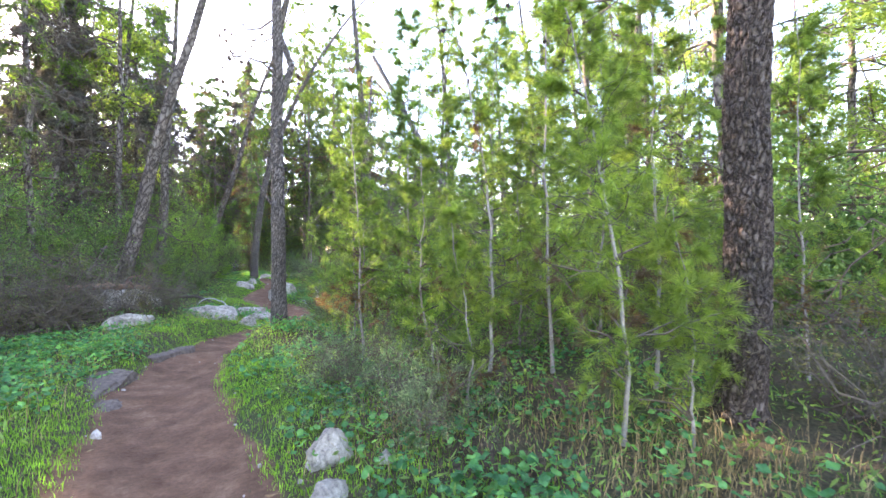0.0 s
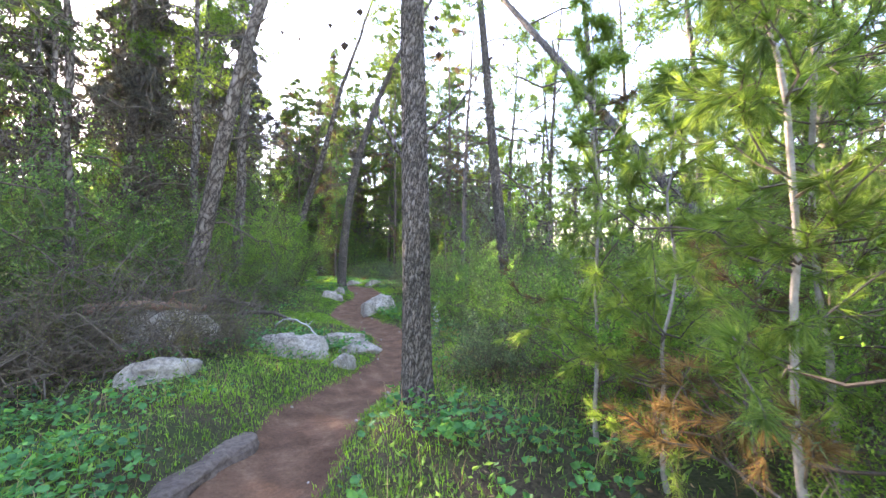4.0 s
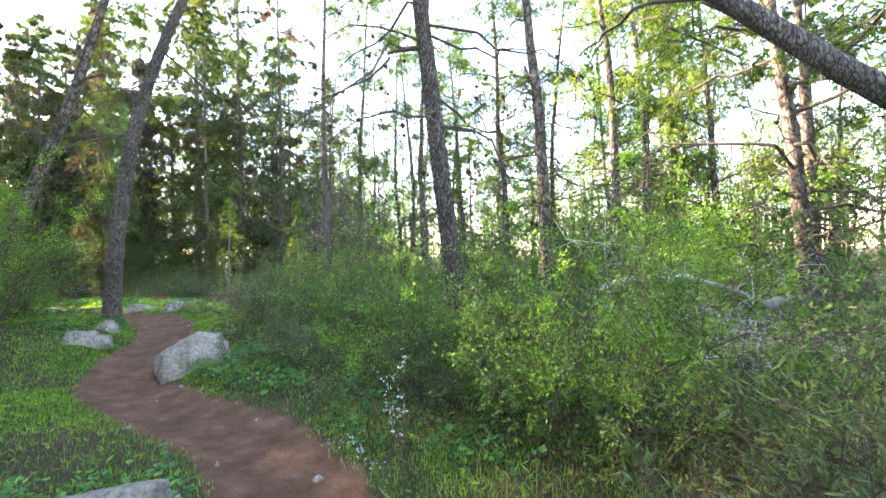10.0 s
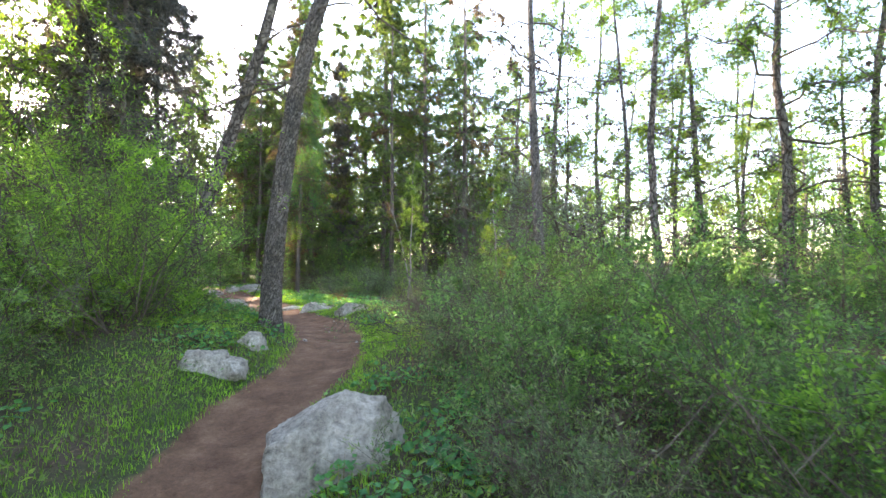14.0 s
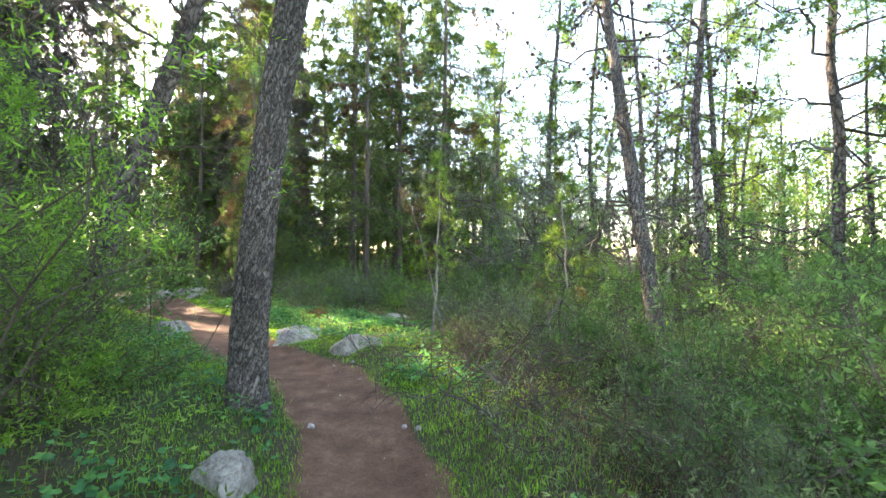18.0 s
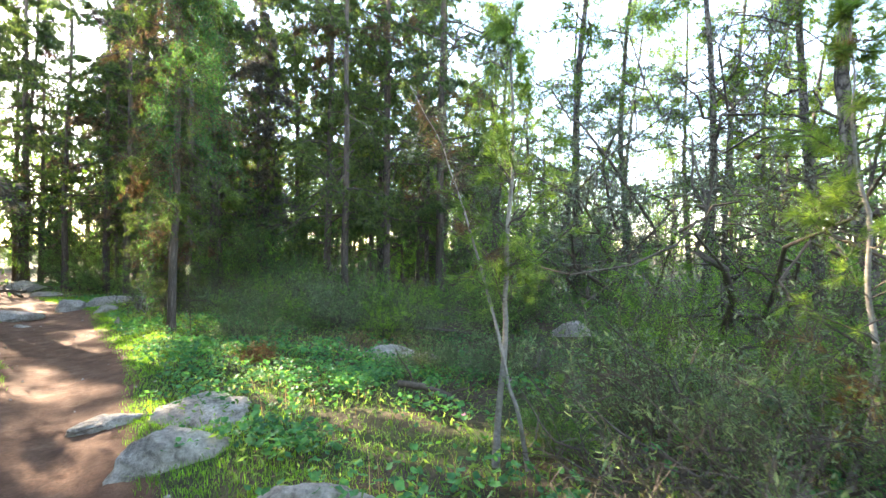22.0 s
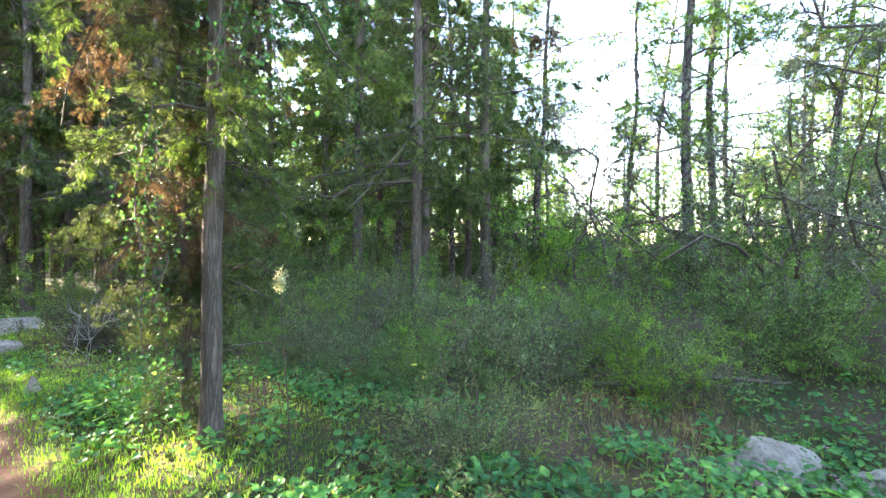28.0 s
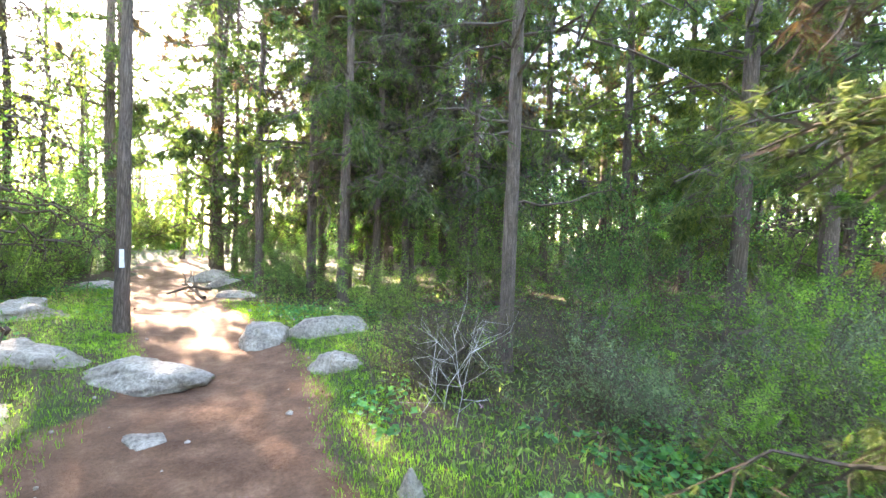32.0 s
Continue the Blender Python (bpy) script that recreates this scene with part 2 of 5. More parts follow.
SHRUB_LIGHT = leaf_material("bright_shrub_leaves", (0.085, 0.175, 0.04), (0.135, 0.255, 0.056), (0.215, 0.34, 0.08), (1.2, 1.35, 0.6), 0.6, 0.54)
OLIVE = leaf_material("olive_leaves", (0.09, 0.105, 0.075), (0.15, 0.17, 0.12), (0.24, 0.26, 0.19), (1.2, 1.25, 0.8), 0.5, 0.3)
GREYGREEN = leaf_material("grey_green_leaves", (0.096, 0.144, 0.0744), (0.156, 0.21, 0.11), (0.24, 0.294, 0.156), (1.2, 1.3, 0.75), 0.6, 0.42)
SCRUB = leaf_material("dry_scrub_leaves", (0.06, 0.06, 0.028), (0.1, 0.1, 0.045), (0.16, 0.15, 0.07), (1.1, 1.1, 0.8), 0.7, 0.25)
GRASS = leaf_material("fresh_grass", (0.115, 0.236, 0.0207), (0.178, 0.345, 0.0299), (0.265, 0.448, 0.0517), (1.4, 1.4, 0.5), 0.5, 0.5)
DRY_GRASS = leaf_material("dry_grass", (0.2, 0.14, 0.07), (0.32, 0.23, 0.12), (0.45, 0.35, 0.2), (1.1, 1.0, 0.8), 0.7, 0.35)
BROADLEAF = leaf_material("broad_leaves", (0.042, 0.15, 0.06), (0.072, 0.222, 0.0816), (0.132, 0.312, 0.084), (1.3, 1.4, 0.6), 0.45, 0.42)
LITTER = leaf_material("leaf_litter", (0.08, 0.05, 0.03), (0.16, 0.105, 0.06), (0.28, 0.2, 0.12), (1, 1, 1), 0.8, 0.1)
DEADWOOD = leaf_material("hanging_dead_twigs", (0.085, 0.075, 0.06), (0.14, 0.125, 0.1), (0.21, 0.19, 0.15), (1, 0.95, 0.85), 0.85, 0.25)
RUST = leaf_material("rusty_dry_fronds", (0.16, 0.08, 0.03), (0.26, 0.14, 0.055), (0.36, 0.22, 0.1), (1.1, 1, 0.8), 0.7, 0.3)
WHITE_PAINT = plain_material("white_trail_paint", (0.62, 0.62, 0.6), (0.82, 0.82, 0.8), 40, 0.6, 0.2)
FLOWER = leaf_material("pink_petals", (0.4, 0.18, 0.42), (0.5, 0.28, 0.5), (0.6, 0.4, 0.6), (1, 1, 1), 0.6, 0.3)

# ---- mesh helpers ----


def lattice(i, j, k, s):
    n = (i * 374761393 + j * 668265263 + k * 1440662683 + s * 974711) & 0xFFFFFFFF
    n = ((n ^ (n >> 13)) * 1274126177) & 0xFFFFFFFF
    return ((n ^ (n >> 16)) & 0xFFFF) / 65535.0


def vnoise(p, seed=0):
    """Smooth noise from 0 to 1 at points p (n, 3)."""
    q = np.floor(p).astype(np.int64)
    f = p - q
    f = f * f * (3 - 2 * f)
    r = 0
    for a in (0, 1):
        for b in (0, 1):
            for c in (0, 1):
                w = (f[:, 0] if a else 1 - f[:, 0]) * (f[:, 1] if b else 1 - f[:, 1]) * (f[:, 2] if c else 1 - f[:, 2])
                r = r + w * lattice(q[:, 0] + a, q[:, 1] + b, q[:, 2] + c, seed)
    return r


def fbm(p, seed=0, octaves=4):
    r, amp, tot = 0, 1.0, 0
    for o in range(octaves):
        r, tot = r + amp * vnoise(p * 2.03 ** o, seed + o), tot + amp
        amp *= 0.5
    return r / tot


def cell_gap(u, v, wrap, seed=0):
    """Second minus first distance to scattered points in a plane that repeats every wrap cells along u."""
    iu, iv = np.floor(u).astype(np.int64), np.floor(v).astype(np.int64)
    d1, d2 = np.full(u.shape, 9.0), np.full(u.shape, 9.0)
    for a in (-1, 0, 1):
        for b in (-1, 0, 1):
            cu, cv = (iu + a) % wrap, iv + b
            px, py = iu + a + lattice(cu, cv, cu * 0, seed), cv + lattice(cu, cv, cu * 0 + 7, seed)
            d = np.hypot(u - px, v - py)
            d2 = np.minimum(d2, np.maximum(d, d1))
            d1 = np.minimum(d1, d)
    return d2 - d1


class Geo:
    """Gathers vertices and faces of one mesh."""

    def __init__(self):
        self.v, self.q, self.t, self.n = [], [], [], 0

    def add(self, v, quads=None, tris=None):
        v = np.asarray(v, dtype=np.float64).reshape(-1, 3)
        if quads is not None and len(quads):
            self.q.append(np.asarray(quads).reshape(-1, 4) + self.n)
        if tris is not None and len(tris):
            self.t.append(np.asarray(tris).reshape(-1, 3) + self.n)
        self.v.append(v)
        self.n += len(v)
        return self

    def mesh(self, name, material, smooth=False):
        me = bpy.data.meshes.new(name)
        v = np.concatenate(self.v) if self.v else np.zeros((0, 3))
        q = np.concatenate(self.q) if self.q else np.zeros((0, 4), int)
        t = np.concatenate(self.t) if self.t else np.zeros((0, 3), int)
        me.vertices.add(len(v))
        me.vertices.foreach_set("co", v.astype(np.float32).ravel())
        loops = np.concatenate([q.ravel(), t.ravel()]).astype(np.int32)
        me.loops.add(len(loops))
        me.loops.foreach_set("vertex_index", loops)
        me.polygons.add(len(q) + len(t))
        me.polygons.foreach_set("loop_start", np.concatenate([np.arange(len(q)) * 4, len(q) * 4 + np.arange(len(t)) * 3]).astype(np.int32))
        me.polygons.foreach_set("use_smooth", np.full(len(q) + len(t), smooth))
        me.update(calc_edges=True)
        me.materials.append(material)
        return me


def part(name, geo, material, parent=None, label="", smooth=False):
    ob = new(name, geo.mesh(name, material, smooth))
    if parent:
        ob.parent = parent
    return tagged(ob, label)


def unit(v):
    return v / np.maximum(np.linalg.norm(v, axis=-1, keepdims=True), 1e-9)


def tubes(geo, P, R, sides=4):
    """Tapered tubes: P (m, k, 3) centre lines, R (m, k) radii, each closed at its tip."""
    m, k, _ = P.shape
    T = unit(np.gradient(P, axis=1))
    ref = np.where(np.abs(T[..., 2:3]) > 0.9, np.array([1.0, 0, 0]), np.array([0, 0, 1.0]))
    A = unit(np.cross(T, ref))
    B = np.cross(T, A)
    ang = np.arange(sides) * 2 * np.pi / sides
    V = P[:, :, None] + R[:, :, None, None] * (np.cos(ang)[:, None] * A[:, :, None] + np.sin(ang)[:, None] * B[:, :, None])
    i = np.arange(m)[:, None, None] * k * sides + np.arange(k - 1)[None, :, None] * sides
    a, b = np.arange(sides), (np.arange(sides) + 1) % sides
    Q = np.stack([i + a, i + b, i + b + sides, i + a + sides], -1)
    geo.add(V, Q.reshape(-1, 4))
    if sides == 4:
        c = np.arange(m)[:, None] * k * sides + (k - 1) * sides
        geo.q.append((c + np.arange(4)[None]) + geo.n - m * k * sides)
    return geo


def leaves(geo, C, D, rng, length, width, fold=0.25):
    """One folded lozenge leaf at each place C along its way D."""
    n = len(C)
    if not n:
        return geo
    D = unit(D)
    S = unit(np.cross(D, rng.normal(size=(n, 3))))
    N = np.cross(S, D)
    L = (length * rng.uniform(0.6, 1.3, n))[:, None]
    W = (width * rng.uniform(0.6, 1.3, n))[:, None]
    V = np.stack([C, C + D * L * 0.45 + S * W * 0.5 + N * W * fold, C + D * L, C + D * L * 0.45 - S * W * 0.5 + N * W * fold], 1)
    return geo.add(V, np.arange(4 * n).reshape(-1, 4))


def wedges(geo, C, D, rng, length, width):
    """One tiny wedge-shaped leaf at each place C along its way D."""
    n = len(C)
    D = unit(D)
    S = unit(np.cross(D, rng.normal(size=(n, 3))))
    L = (length * rng.uniform(0.6, 1.4, n))[:, None]
    W = (width * rng.uniform(0.3, 0.6, n))[:, None]
    V = np.stack([C, C + D * L + S * W, C + D * L * 0.8 - S * W], 1)
    return geo.add(V, None, np.arange(3 * n).reshape(-1, 3))


def needles(geo, C, D, rng, count, length, width, spread=0.8):
    """A tuft of thin needles at each place C about its way D."""
    n = len(C)
    if not n:
        return geo
    D = unit(np.repeat(unit(D), count, 0) + spread * rng.normal(size=(n * count, 3)) * 0.6)
    C = np.repeat(C, count, 0) + D * 0.01
    S = unit(np.cross(D, rng.normal(size=D.shape)))
    L = length * rng.uniform(0.6, 1.2, (n * count, 1))
    V = np.stack([C - S * width * 0.5, C + S * width * 0.5, C + D * L + np.array([0, 0, -0.12]) * L], 1)
    return geo.add(V, None, np.arange(3 * n * count).reshape(-1, 3))


def along(P, s):
    """Points at fraction s (m,) of the polylines P (m, k, 3), and the ways there."""
    k = P.shape[1]
    f = np.clip(s, 0, 0.9999) * (k - 1)
    i = f.astype(int)
    w = (f - i)[:, None]
    r = np.arange(len(P))
    return P[r, i] * (1 - w) + P[r, i + 1] * w, unit(P[r, i + 1] - P[r, i])


def wands(rng, start, way, length, k=6, rise=0.0, wiggle=0.12):
    """Bent sticks from start (m, 3) along way (m, 3); rise lifts (or drops) their ends."""
    m = len(start)
    s = np.linspace(0, 1, k)[None, :, None]
    L = np.broadcast_to(np.asarray(length, float), (m,))[:, None, None]
    side = np.cumsum(rng.normal(size=(m, k, 3)) * wiggle / k, 1)
    side[:, 0] = 0
    up = np.zeros((1, 1, 3))
    up[..., 2] = 1
    R = np.broadcast_to(np.asarray(rise, float), (m,))[:, None, None]
    return start[:, None] + unit(way)[:, None] * s * L + side * L * 2 + up * R * s * s * L


# ---- plan of the trail and the ground ----
TRAIL = np.array([(3.2, -6), (1.5, -2.8), (0, 0), (-0.8, 1.25), (-1.62, 2.5), (-2.9, 4.45), (-3.5, 6.0), (-3.8, 7.6), (-3.66, 9.0), (-3.66, 10.2), (-3.85, 11.2), (-4.4, 12.3),
    (-5.3, 13.2), (-6.1, 14.1), (-6.5, 15.4), (-6.55, 16.8), (-7.0, 18.15), (-7.8, 19.5), (-9.1, 20.6), (-10.1, 21.8), (-11.0, 23.1), (-12.1, 24.4), (-13.4, 25.6), (-15.2, 27.4), (-16.5, 29.0), (-17.6, 30.1),
    (-20.0, 31.6), (-23.5, 34.0), (-28, 38), (-34, 46)])
TRAIL_Z = np.interp(TRAIL[:, 1], (-6, 0, 3, 6, 9, 11, 12.3, 13.7, 15, 17, 20, 23, 26, 30, 40), (0.1, 0.05, 0.02, -0.08, -0.27, -0.3, -0.29, -0.25, -0.17, -0.05, 0.02, -0.05, -0.25, -0.3, -0.2))
TRAIL_W = np.interp(TRAIL[:, 1], (-6, 0, 3, 6, 9, 12, 17, 21, 24, 27, 34), (0.62, 0.62, 0.58, 0.48, 0.45, 0.5, 0.5, 0.6, 0.65, 1.0, 0.9))
# mounds beside the trail: x, y, height, radius
MOUNDS = [(-2.5, 6.7, 0.22, 0.9), (-5.9, 8.2, 0.3, 1.3), (0.3, 4.0, 0.1, 1.6), (-8.6, 17.4, 0.1, 1.2), (-5.2, 17.6, 0.15, 1.5), (-2.2, 10.2, 0.1, 1.6), (-9.0, 15.5, 0.2, 1.8), (-7.0, 25.0, -0.36, 2.2)]


def trail_at(x, y):
    """Distance to the trail's middle, its height and half width there."""
    x, y = np.asarray(x, float), np.asarray(y, float)
    best, z, w = np.full(x.shape, 1e9), np.zeros(x.shape), np.zeros(x.shape)
    for (a, b, za, zb, wa, wb) in zip(TRAIL[:-1], TRAIL[1:], TRAIL_Z[:-1], TRAIL_Z[1:], TRAIL_W[:-1], TRAIL_W[1:]):
        d = b - a
        s = np.clip(((x - a[0]) * d[0] + (y - a[1]) * d[1]) / (d @ d), 0, 1)
        e = np.hypot(x - a[0] - s * d[0], y - a[1] - s * d[1])
        k = e < best
        best = np.where(k, e, best)
        z = np.where(k, za + s * (zb - za), z)
        w = np.where(k, wa + s * (wb - wa), w)
    return best, z, w


def smooth01(a, b, x):
    s = np.clip((x - a) / (b - a), 0, 1)
    return s * s * (3 - 2 * s)


def height(x, y):
    x, y = np.atleast_1d(np.asarray(x, float)), np.atleast_1d(np.asarray(y, float))
    d, z, w = trail_at(x, y)
    p = np.stack([x, y, x * 0], -1)
    off = smooth01(0.75, 1.9, d / w)
    bank = np.interp(y, (0, 6, 12, 20, 30), (0.15, 0.17, 0.1, 0.08, 0.1))
    h = z + off * (bank + 0.3 * (fbm(p * 0.45, 3, 3) - 0.5)) + 0.05 * (fbm(p * 2.2, 11, 3) - 0.5) + 0.03 * (fbm(p * 7.0, 17, 2) - 0.5)
    h = h - 0.045 * (1 - smooth01(0.2, 0.95, d / w))
    for mx, my, mh, mr in MOUNDS:
        h = h + off * mh * np.exp(-((x - mx) ** 2 + (y - my) ** 2) / (mr * mr))
    far = smooth01(14, 60, d)
    return h + far * 1.6 * (fbm(p * 0.04, 23, 2) - 0.35)


def ground_z(x, y):
    return float(height(x, y)[0])

# ---- ground sheet ----


def stretched(fine_a, fine_b, step, reach, grow=1.22):
    mid = list(np.arange(fine_a, fine_b + step / 2, step))
    out, s, p = [], step, mid[-1]
    while p < reach:
        s *= grow
        p += s
        out.append(p)
    low, s, p = [], step, mid[0]
    while p > -reach:
        s *= grow
        p -= s
        low.append(p)
    return np.array(low[::-1] + mid + out)


def build_ground():
    U, V = stretched(-3.0, 42.0, 0.1, 2500), stretched(-3.6, 3.6, 0.07, 2500)
    a = np.array([-0.46, 0.888])
    u, v = np.meshgrid(U, V, indexing="ij")
    x, y = u * a[0] + v * a[1], u * a[1] - v * a[0]
    x, y = x.ravel(), y.ravel()
    z = height(x, y)
    d, _, w = trail_at(x, y)
    p = np.stack([x, y, x * 0], -1)
    # tread marks and ruts on the bare earth
    worn = 1 - smooth01(0.5, 1.0, d / w)
    z = z + worn * (0.022 * (fbm(p * 11, 31, 3) - 0.5) + 0.014 * (fbm(p * 26, 37, 2) - 0.5))
    n, m = len(U), len(V)
    i = (np.arange(n - 1)[:, None] * m + np.arange(m - 1)[None]).ravel()
    g = Geo().add(np.stack([x, y, z], -1), np.stack([i, i + m, i + m + 1, i + 1], -1))
    ob = part("ground", g, GROUND, smooth=True)
    tr = 1 - smooth01(0.7, 1.25, d / w + 0.5 * (fbm(p * 1.7, 41, 3) - 0.5))
    ob.data.attributes.new("trail", "FLOAT", "POINT").data.foreach_set("value", tr.astype(np.float32))
    return tagged(ob, "forest floor with a trodden reddish earth trail", "ground", kind="structure")


build_ground()

# ---- kinds of trees and plants ----


def trunk_line(rng, h, lean, n=20, wobble=0.03, bend=1.25, sway=1.0):
    s = np.linspace(0, 1, n)
    off = np.cumsum(rng.normal(size=(n, 2)), 0) * wobble
    off -= off[0]
    k = np.sin(s * np.pi * 1.5)[:, None] * rng.normal(size=2) * 0.012 * h * sway
    return np.stack([lean[0] * s ** bend + off[:, 0] + k[:, 0], lean[1] * s ** bend + off[:, 1] + k[:, 1], s * h], -1)


def trunk_geo(line, radii, sides, relief=0.0, seed=0, upto=6.0, cell=0.042):
    """A trunk; with relief its bark stands up in plates up to that height."""
    s = np.linspace(0, 1, len(line))
    total = line[-1, 2]
    if relief:
        zz = np.concatenate([np.arange(-0.25, upto, 0.025), np.linspace(upto, total, 40)]) / total
    else:
        zz = np.linspace(-0.25 / total, 1, 26)
    c = np.stack([np.interp(zz, s, line[:, a]) for a in range(3)], -1)
    c[:, 2] = zz * total
    r = np.interp(zz, s, radii)
    r = r * (1 + 0.32 * np.exp(-np.maximum(zz * total, 0) / 0.16))
    ang = np.arange(sides) * 2 * np.pi / sides
    A, Z = np.meshgrid(ang, zz * total)
    R = np.repeat(r[:, None], sides, 1)
    p = np.stack([np.cos(A) * 1.4, np.sin(A) * 1.4, Z * 1.2], -1).reshape(-1, 3)
    R = R * (1 + 0.1 * (fbm(p * 1.5, seed, 3).reshape(R.shape) - 0.5))
    if relief:
        wrap = max(6, int(2 * np.pi * r.max() / cell))
        wob = (fbm(p * 4, seed + 5, 2).reshape(R.shape) - 0.5) * 0.9
        gap = cell_gap((A / (2 * np.pi) * wrap + wob).ravel(), (Z / (cell * 2.0) + wob).ravel(), wrap, seed).reshape(R.shape)
        R = R + relief * (np.clip(gap / 0.3, 0, 1) - 0.6) + relief * 0.5 * (fbm(p * 14, seed + 9, 2).reshape(R.shape) - 0.5)
    V = np.stack([c[:, None, 0] + R * np.cos(A), c[:, None, 1] + R * np.sin(A), Z], -1)
    m = len(zz)
    i = np.arange(m - 1)[:, None] * sides
    a, b = np.arange(sides)[None], (np.arange(sides)[None] + 1) % sides
    Q = np.stack([i + a, i + b, i + b + sides, i + a + sides], -1)
    return Geo().add(V, Q.reshape(-1, 4))


def cones(rng, C, size=0.028):
    """Small woody cones at the places C."""
    g = Geo()
    n = len(C)
    if n:
        sz = size * rng.uniform(0.7, 1.3, (n, 1, 1))
        ring = np.array([(math.cos(k * math.pi / 3), math.sin(k * math.pi / 3), 0.1) for k in range(6)])
        base = np.concatenate([[[0, 0, -1.3]], ring, [[0, 0, 1.1]]])
        V = C[:, None] + base[None] * sz
        f = [(0, 1 + (k + 1) % 6, 1 + k) for k in range(6)] + [(7, 1 + k, 1 + (k + 1) % 6) for k in range(6)]
        T = np.arange(n)[:, None, None] * 8 + np.array(f)[None]
        g.add(V, None, T)
    return g


def branch_system(rng, line, h, heights, lengths, radius, az=None, lift=0.25, droop=-0.25, subs=8, k=7):
    """Main limbs off a trunk line with side twigs: returns limb lines, twig lines and the limb of each twig."""
    n = len(heights)
    s = np.linspace(0, 1, len(line))
    start = np.stack([np.interp(heights, s, line[:, a]) for a in range(3)], -1)
    az = rng.uniform(0, 2 * np.pi, n) if az is None else np.asarray(az, float)
    way = np.stack([np.cos(az), np.sin(az), rng.normal(lift, 0.15, n)], -1)
    limbs = wands(rng, start, way, lengths, k, rng.normal(droop, 0.1, n), 0.22)
    owner = np.repeat(np.arange(n), subs)
    f = rng.uniform(0.25, 1.0, n * subs)
    c, t = along(limbs[owner], f)
    w = t * 0.7 + rng.normal(size=c.shape) * 0.6 + np.array([0, 0, -0.1])
    L = np.asarray(lengths)[owner] * rng.uniform(0.15, 0.42, n * subs)
    twigs = wands(rng, c, w, L, 4, rng.normal(-0.2, 0.2, n * subs), 0.3)
    return limbs, twigs, owner


def pine(name, h, d, lean=(0, 0), seed=0, crown_from=0.5, live=14, dead=10, reach=2.2, tuft=5, per=9, relief=0.0, bark=None, sides=14, forks=(), label="", needle=None, wobble=0.03, az=None, dead_from=0.16, fine=0.012, cone_rate=0.5, bend=1.25, needle_len=0.13, sway=1.0, joined=False):
    """A tall pine: trunk, bare lower limbs with cones, leafy upper limbs. forks: (height, dx, dy, length, thickness)."""
    rng = np.random.RandomState(seed)
    bark = bark or BARK_FAR
    root = new(name)
    line = trunk_line(rng, h, lean, wobble=wobble, bend=bend, sway=sway)
    s = np.linspace(0, 1, len(line))
    radii = d / 2 * (1 - 0.8 * s ** 1.1)
    part("trunk", trunk_geo(line, radii, sides, relief, seed), bark, root, smooth=not relief)
    for fh, fx, fy, fl, ft in forks:
        p0 = np.array([np.interp(fh / h, s, line[:, a]) for a in range(3)])
        P = wands(rng, p0[None], np.array([[fx, fy, 1.0]]), fl, 12, 0.15, 0.12)
        part("stem", tubes(Geo(), P, np.linspace(ft / 2, ft / 8, 12)[None], 10), bark, root, smooth=True)
    crown, fruit = Geo(), []
    for lively, count in ((0, dead), (1, live)):
        if not count:
            continue
        hh = np.sort(rng.uniform(crown_from if lively else dead_from, 0.99 if lively else crown_from, count))
        ll = reach * rng.uniform(0.5, 1.1, count) * np.where(lively, 1.15 - 0.75 * hh, 0.8)
        limbs, twigs, owner = branch_system(rng, line, h, hh, ll, d, az if not lively else None, 0.3 if lively else 0.1, -0.1 if lively else -0.35, 11 if lively else 9)
        rr = (0.008 + 0.0085 * ll)[:, None] * np.linspace(1, 0.25, 7)[None]
        if joined:
            g = tubes(Geo(), limbs, rr * 1.25, 4)
            tubes(g, twigs, np.repeat(np.linspace(0.014, 0.007, 4)[None], len(twigs), 0), 3)
            tagged(part("branchwork", g, TWIG, root), kind="stuff")
        for i in range(0 if joined else count):
            g = tubes(Geo(), limbs[i : i + 1], rr[i : i + 1], 5)
            tubes(g, twigs[owner == i], np.repeat(np.linspace(0.007, 0.003, 4)[None], (owner == i).sum(), 0), 3)
            part("limb", g, bark if ll[i] > 2.4 else TWIG, root)
        tips = np.concatenate([twigs[:, -1], twigs[:, 2], limbs[:, -1]])
        ways = np.concatenate([twigs[:, -1] - twigs[:, 1], twigs[:, 2] - twigs[:, 0], limbs[:, -1] - limbs[:, -2]])
        fruit.append(tips[rng.uniform(size=len(tips)) < (0.14 if lively else 0.5) * cone_rate])
        if lively:
            f = rng.uniform(0.15, 1, len(twigs) * tuft * 2)
            c, w = along(np.repeat(twigs, tuft * 2, 0), f)
            c = c + rng.normal(size=c.shape) * 0.1
            needles(crown, c, w + np.array([0, 0, 0.25]), rng, per, needle_len, fine, 0.95)
    if live:
        part("crown", crown, needle or NEEDLE, root)
    fr = np.concatenate(fruit) if fruit else np.zeros((0, 3))
    if len(fr):
        tagged(part("cone_growth", cones(rng, fr), CONE, root, "dark open pine cones"), kind="stuff")
    return tagged(root, label or "tall grey-barked pine with bare lower limbs", "pine tree")


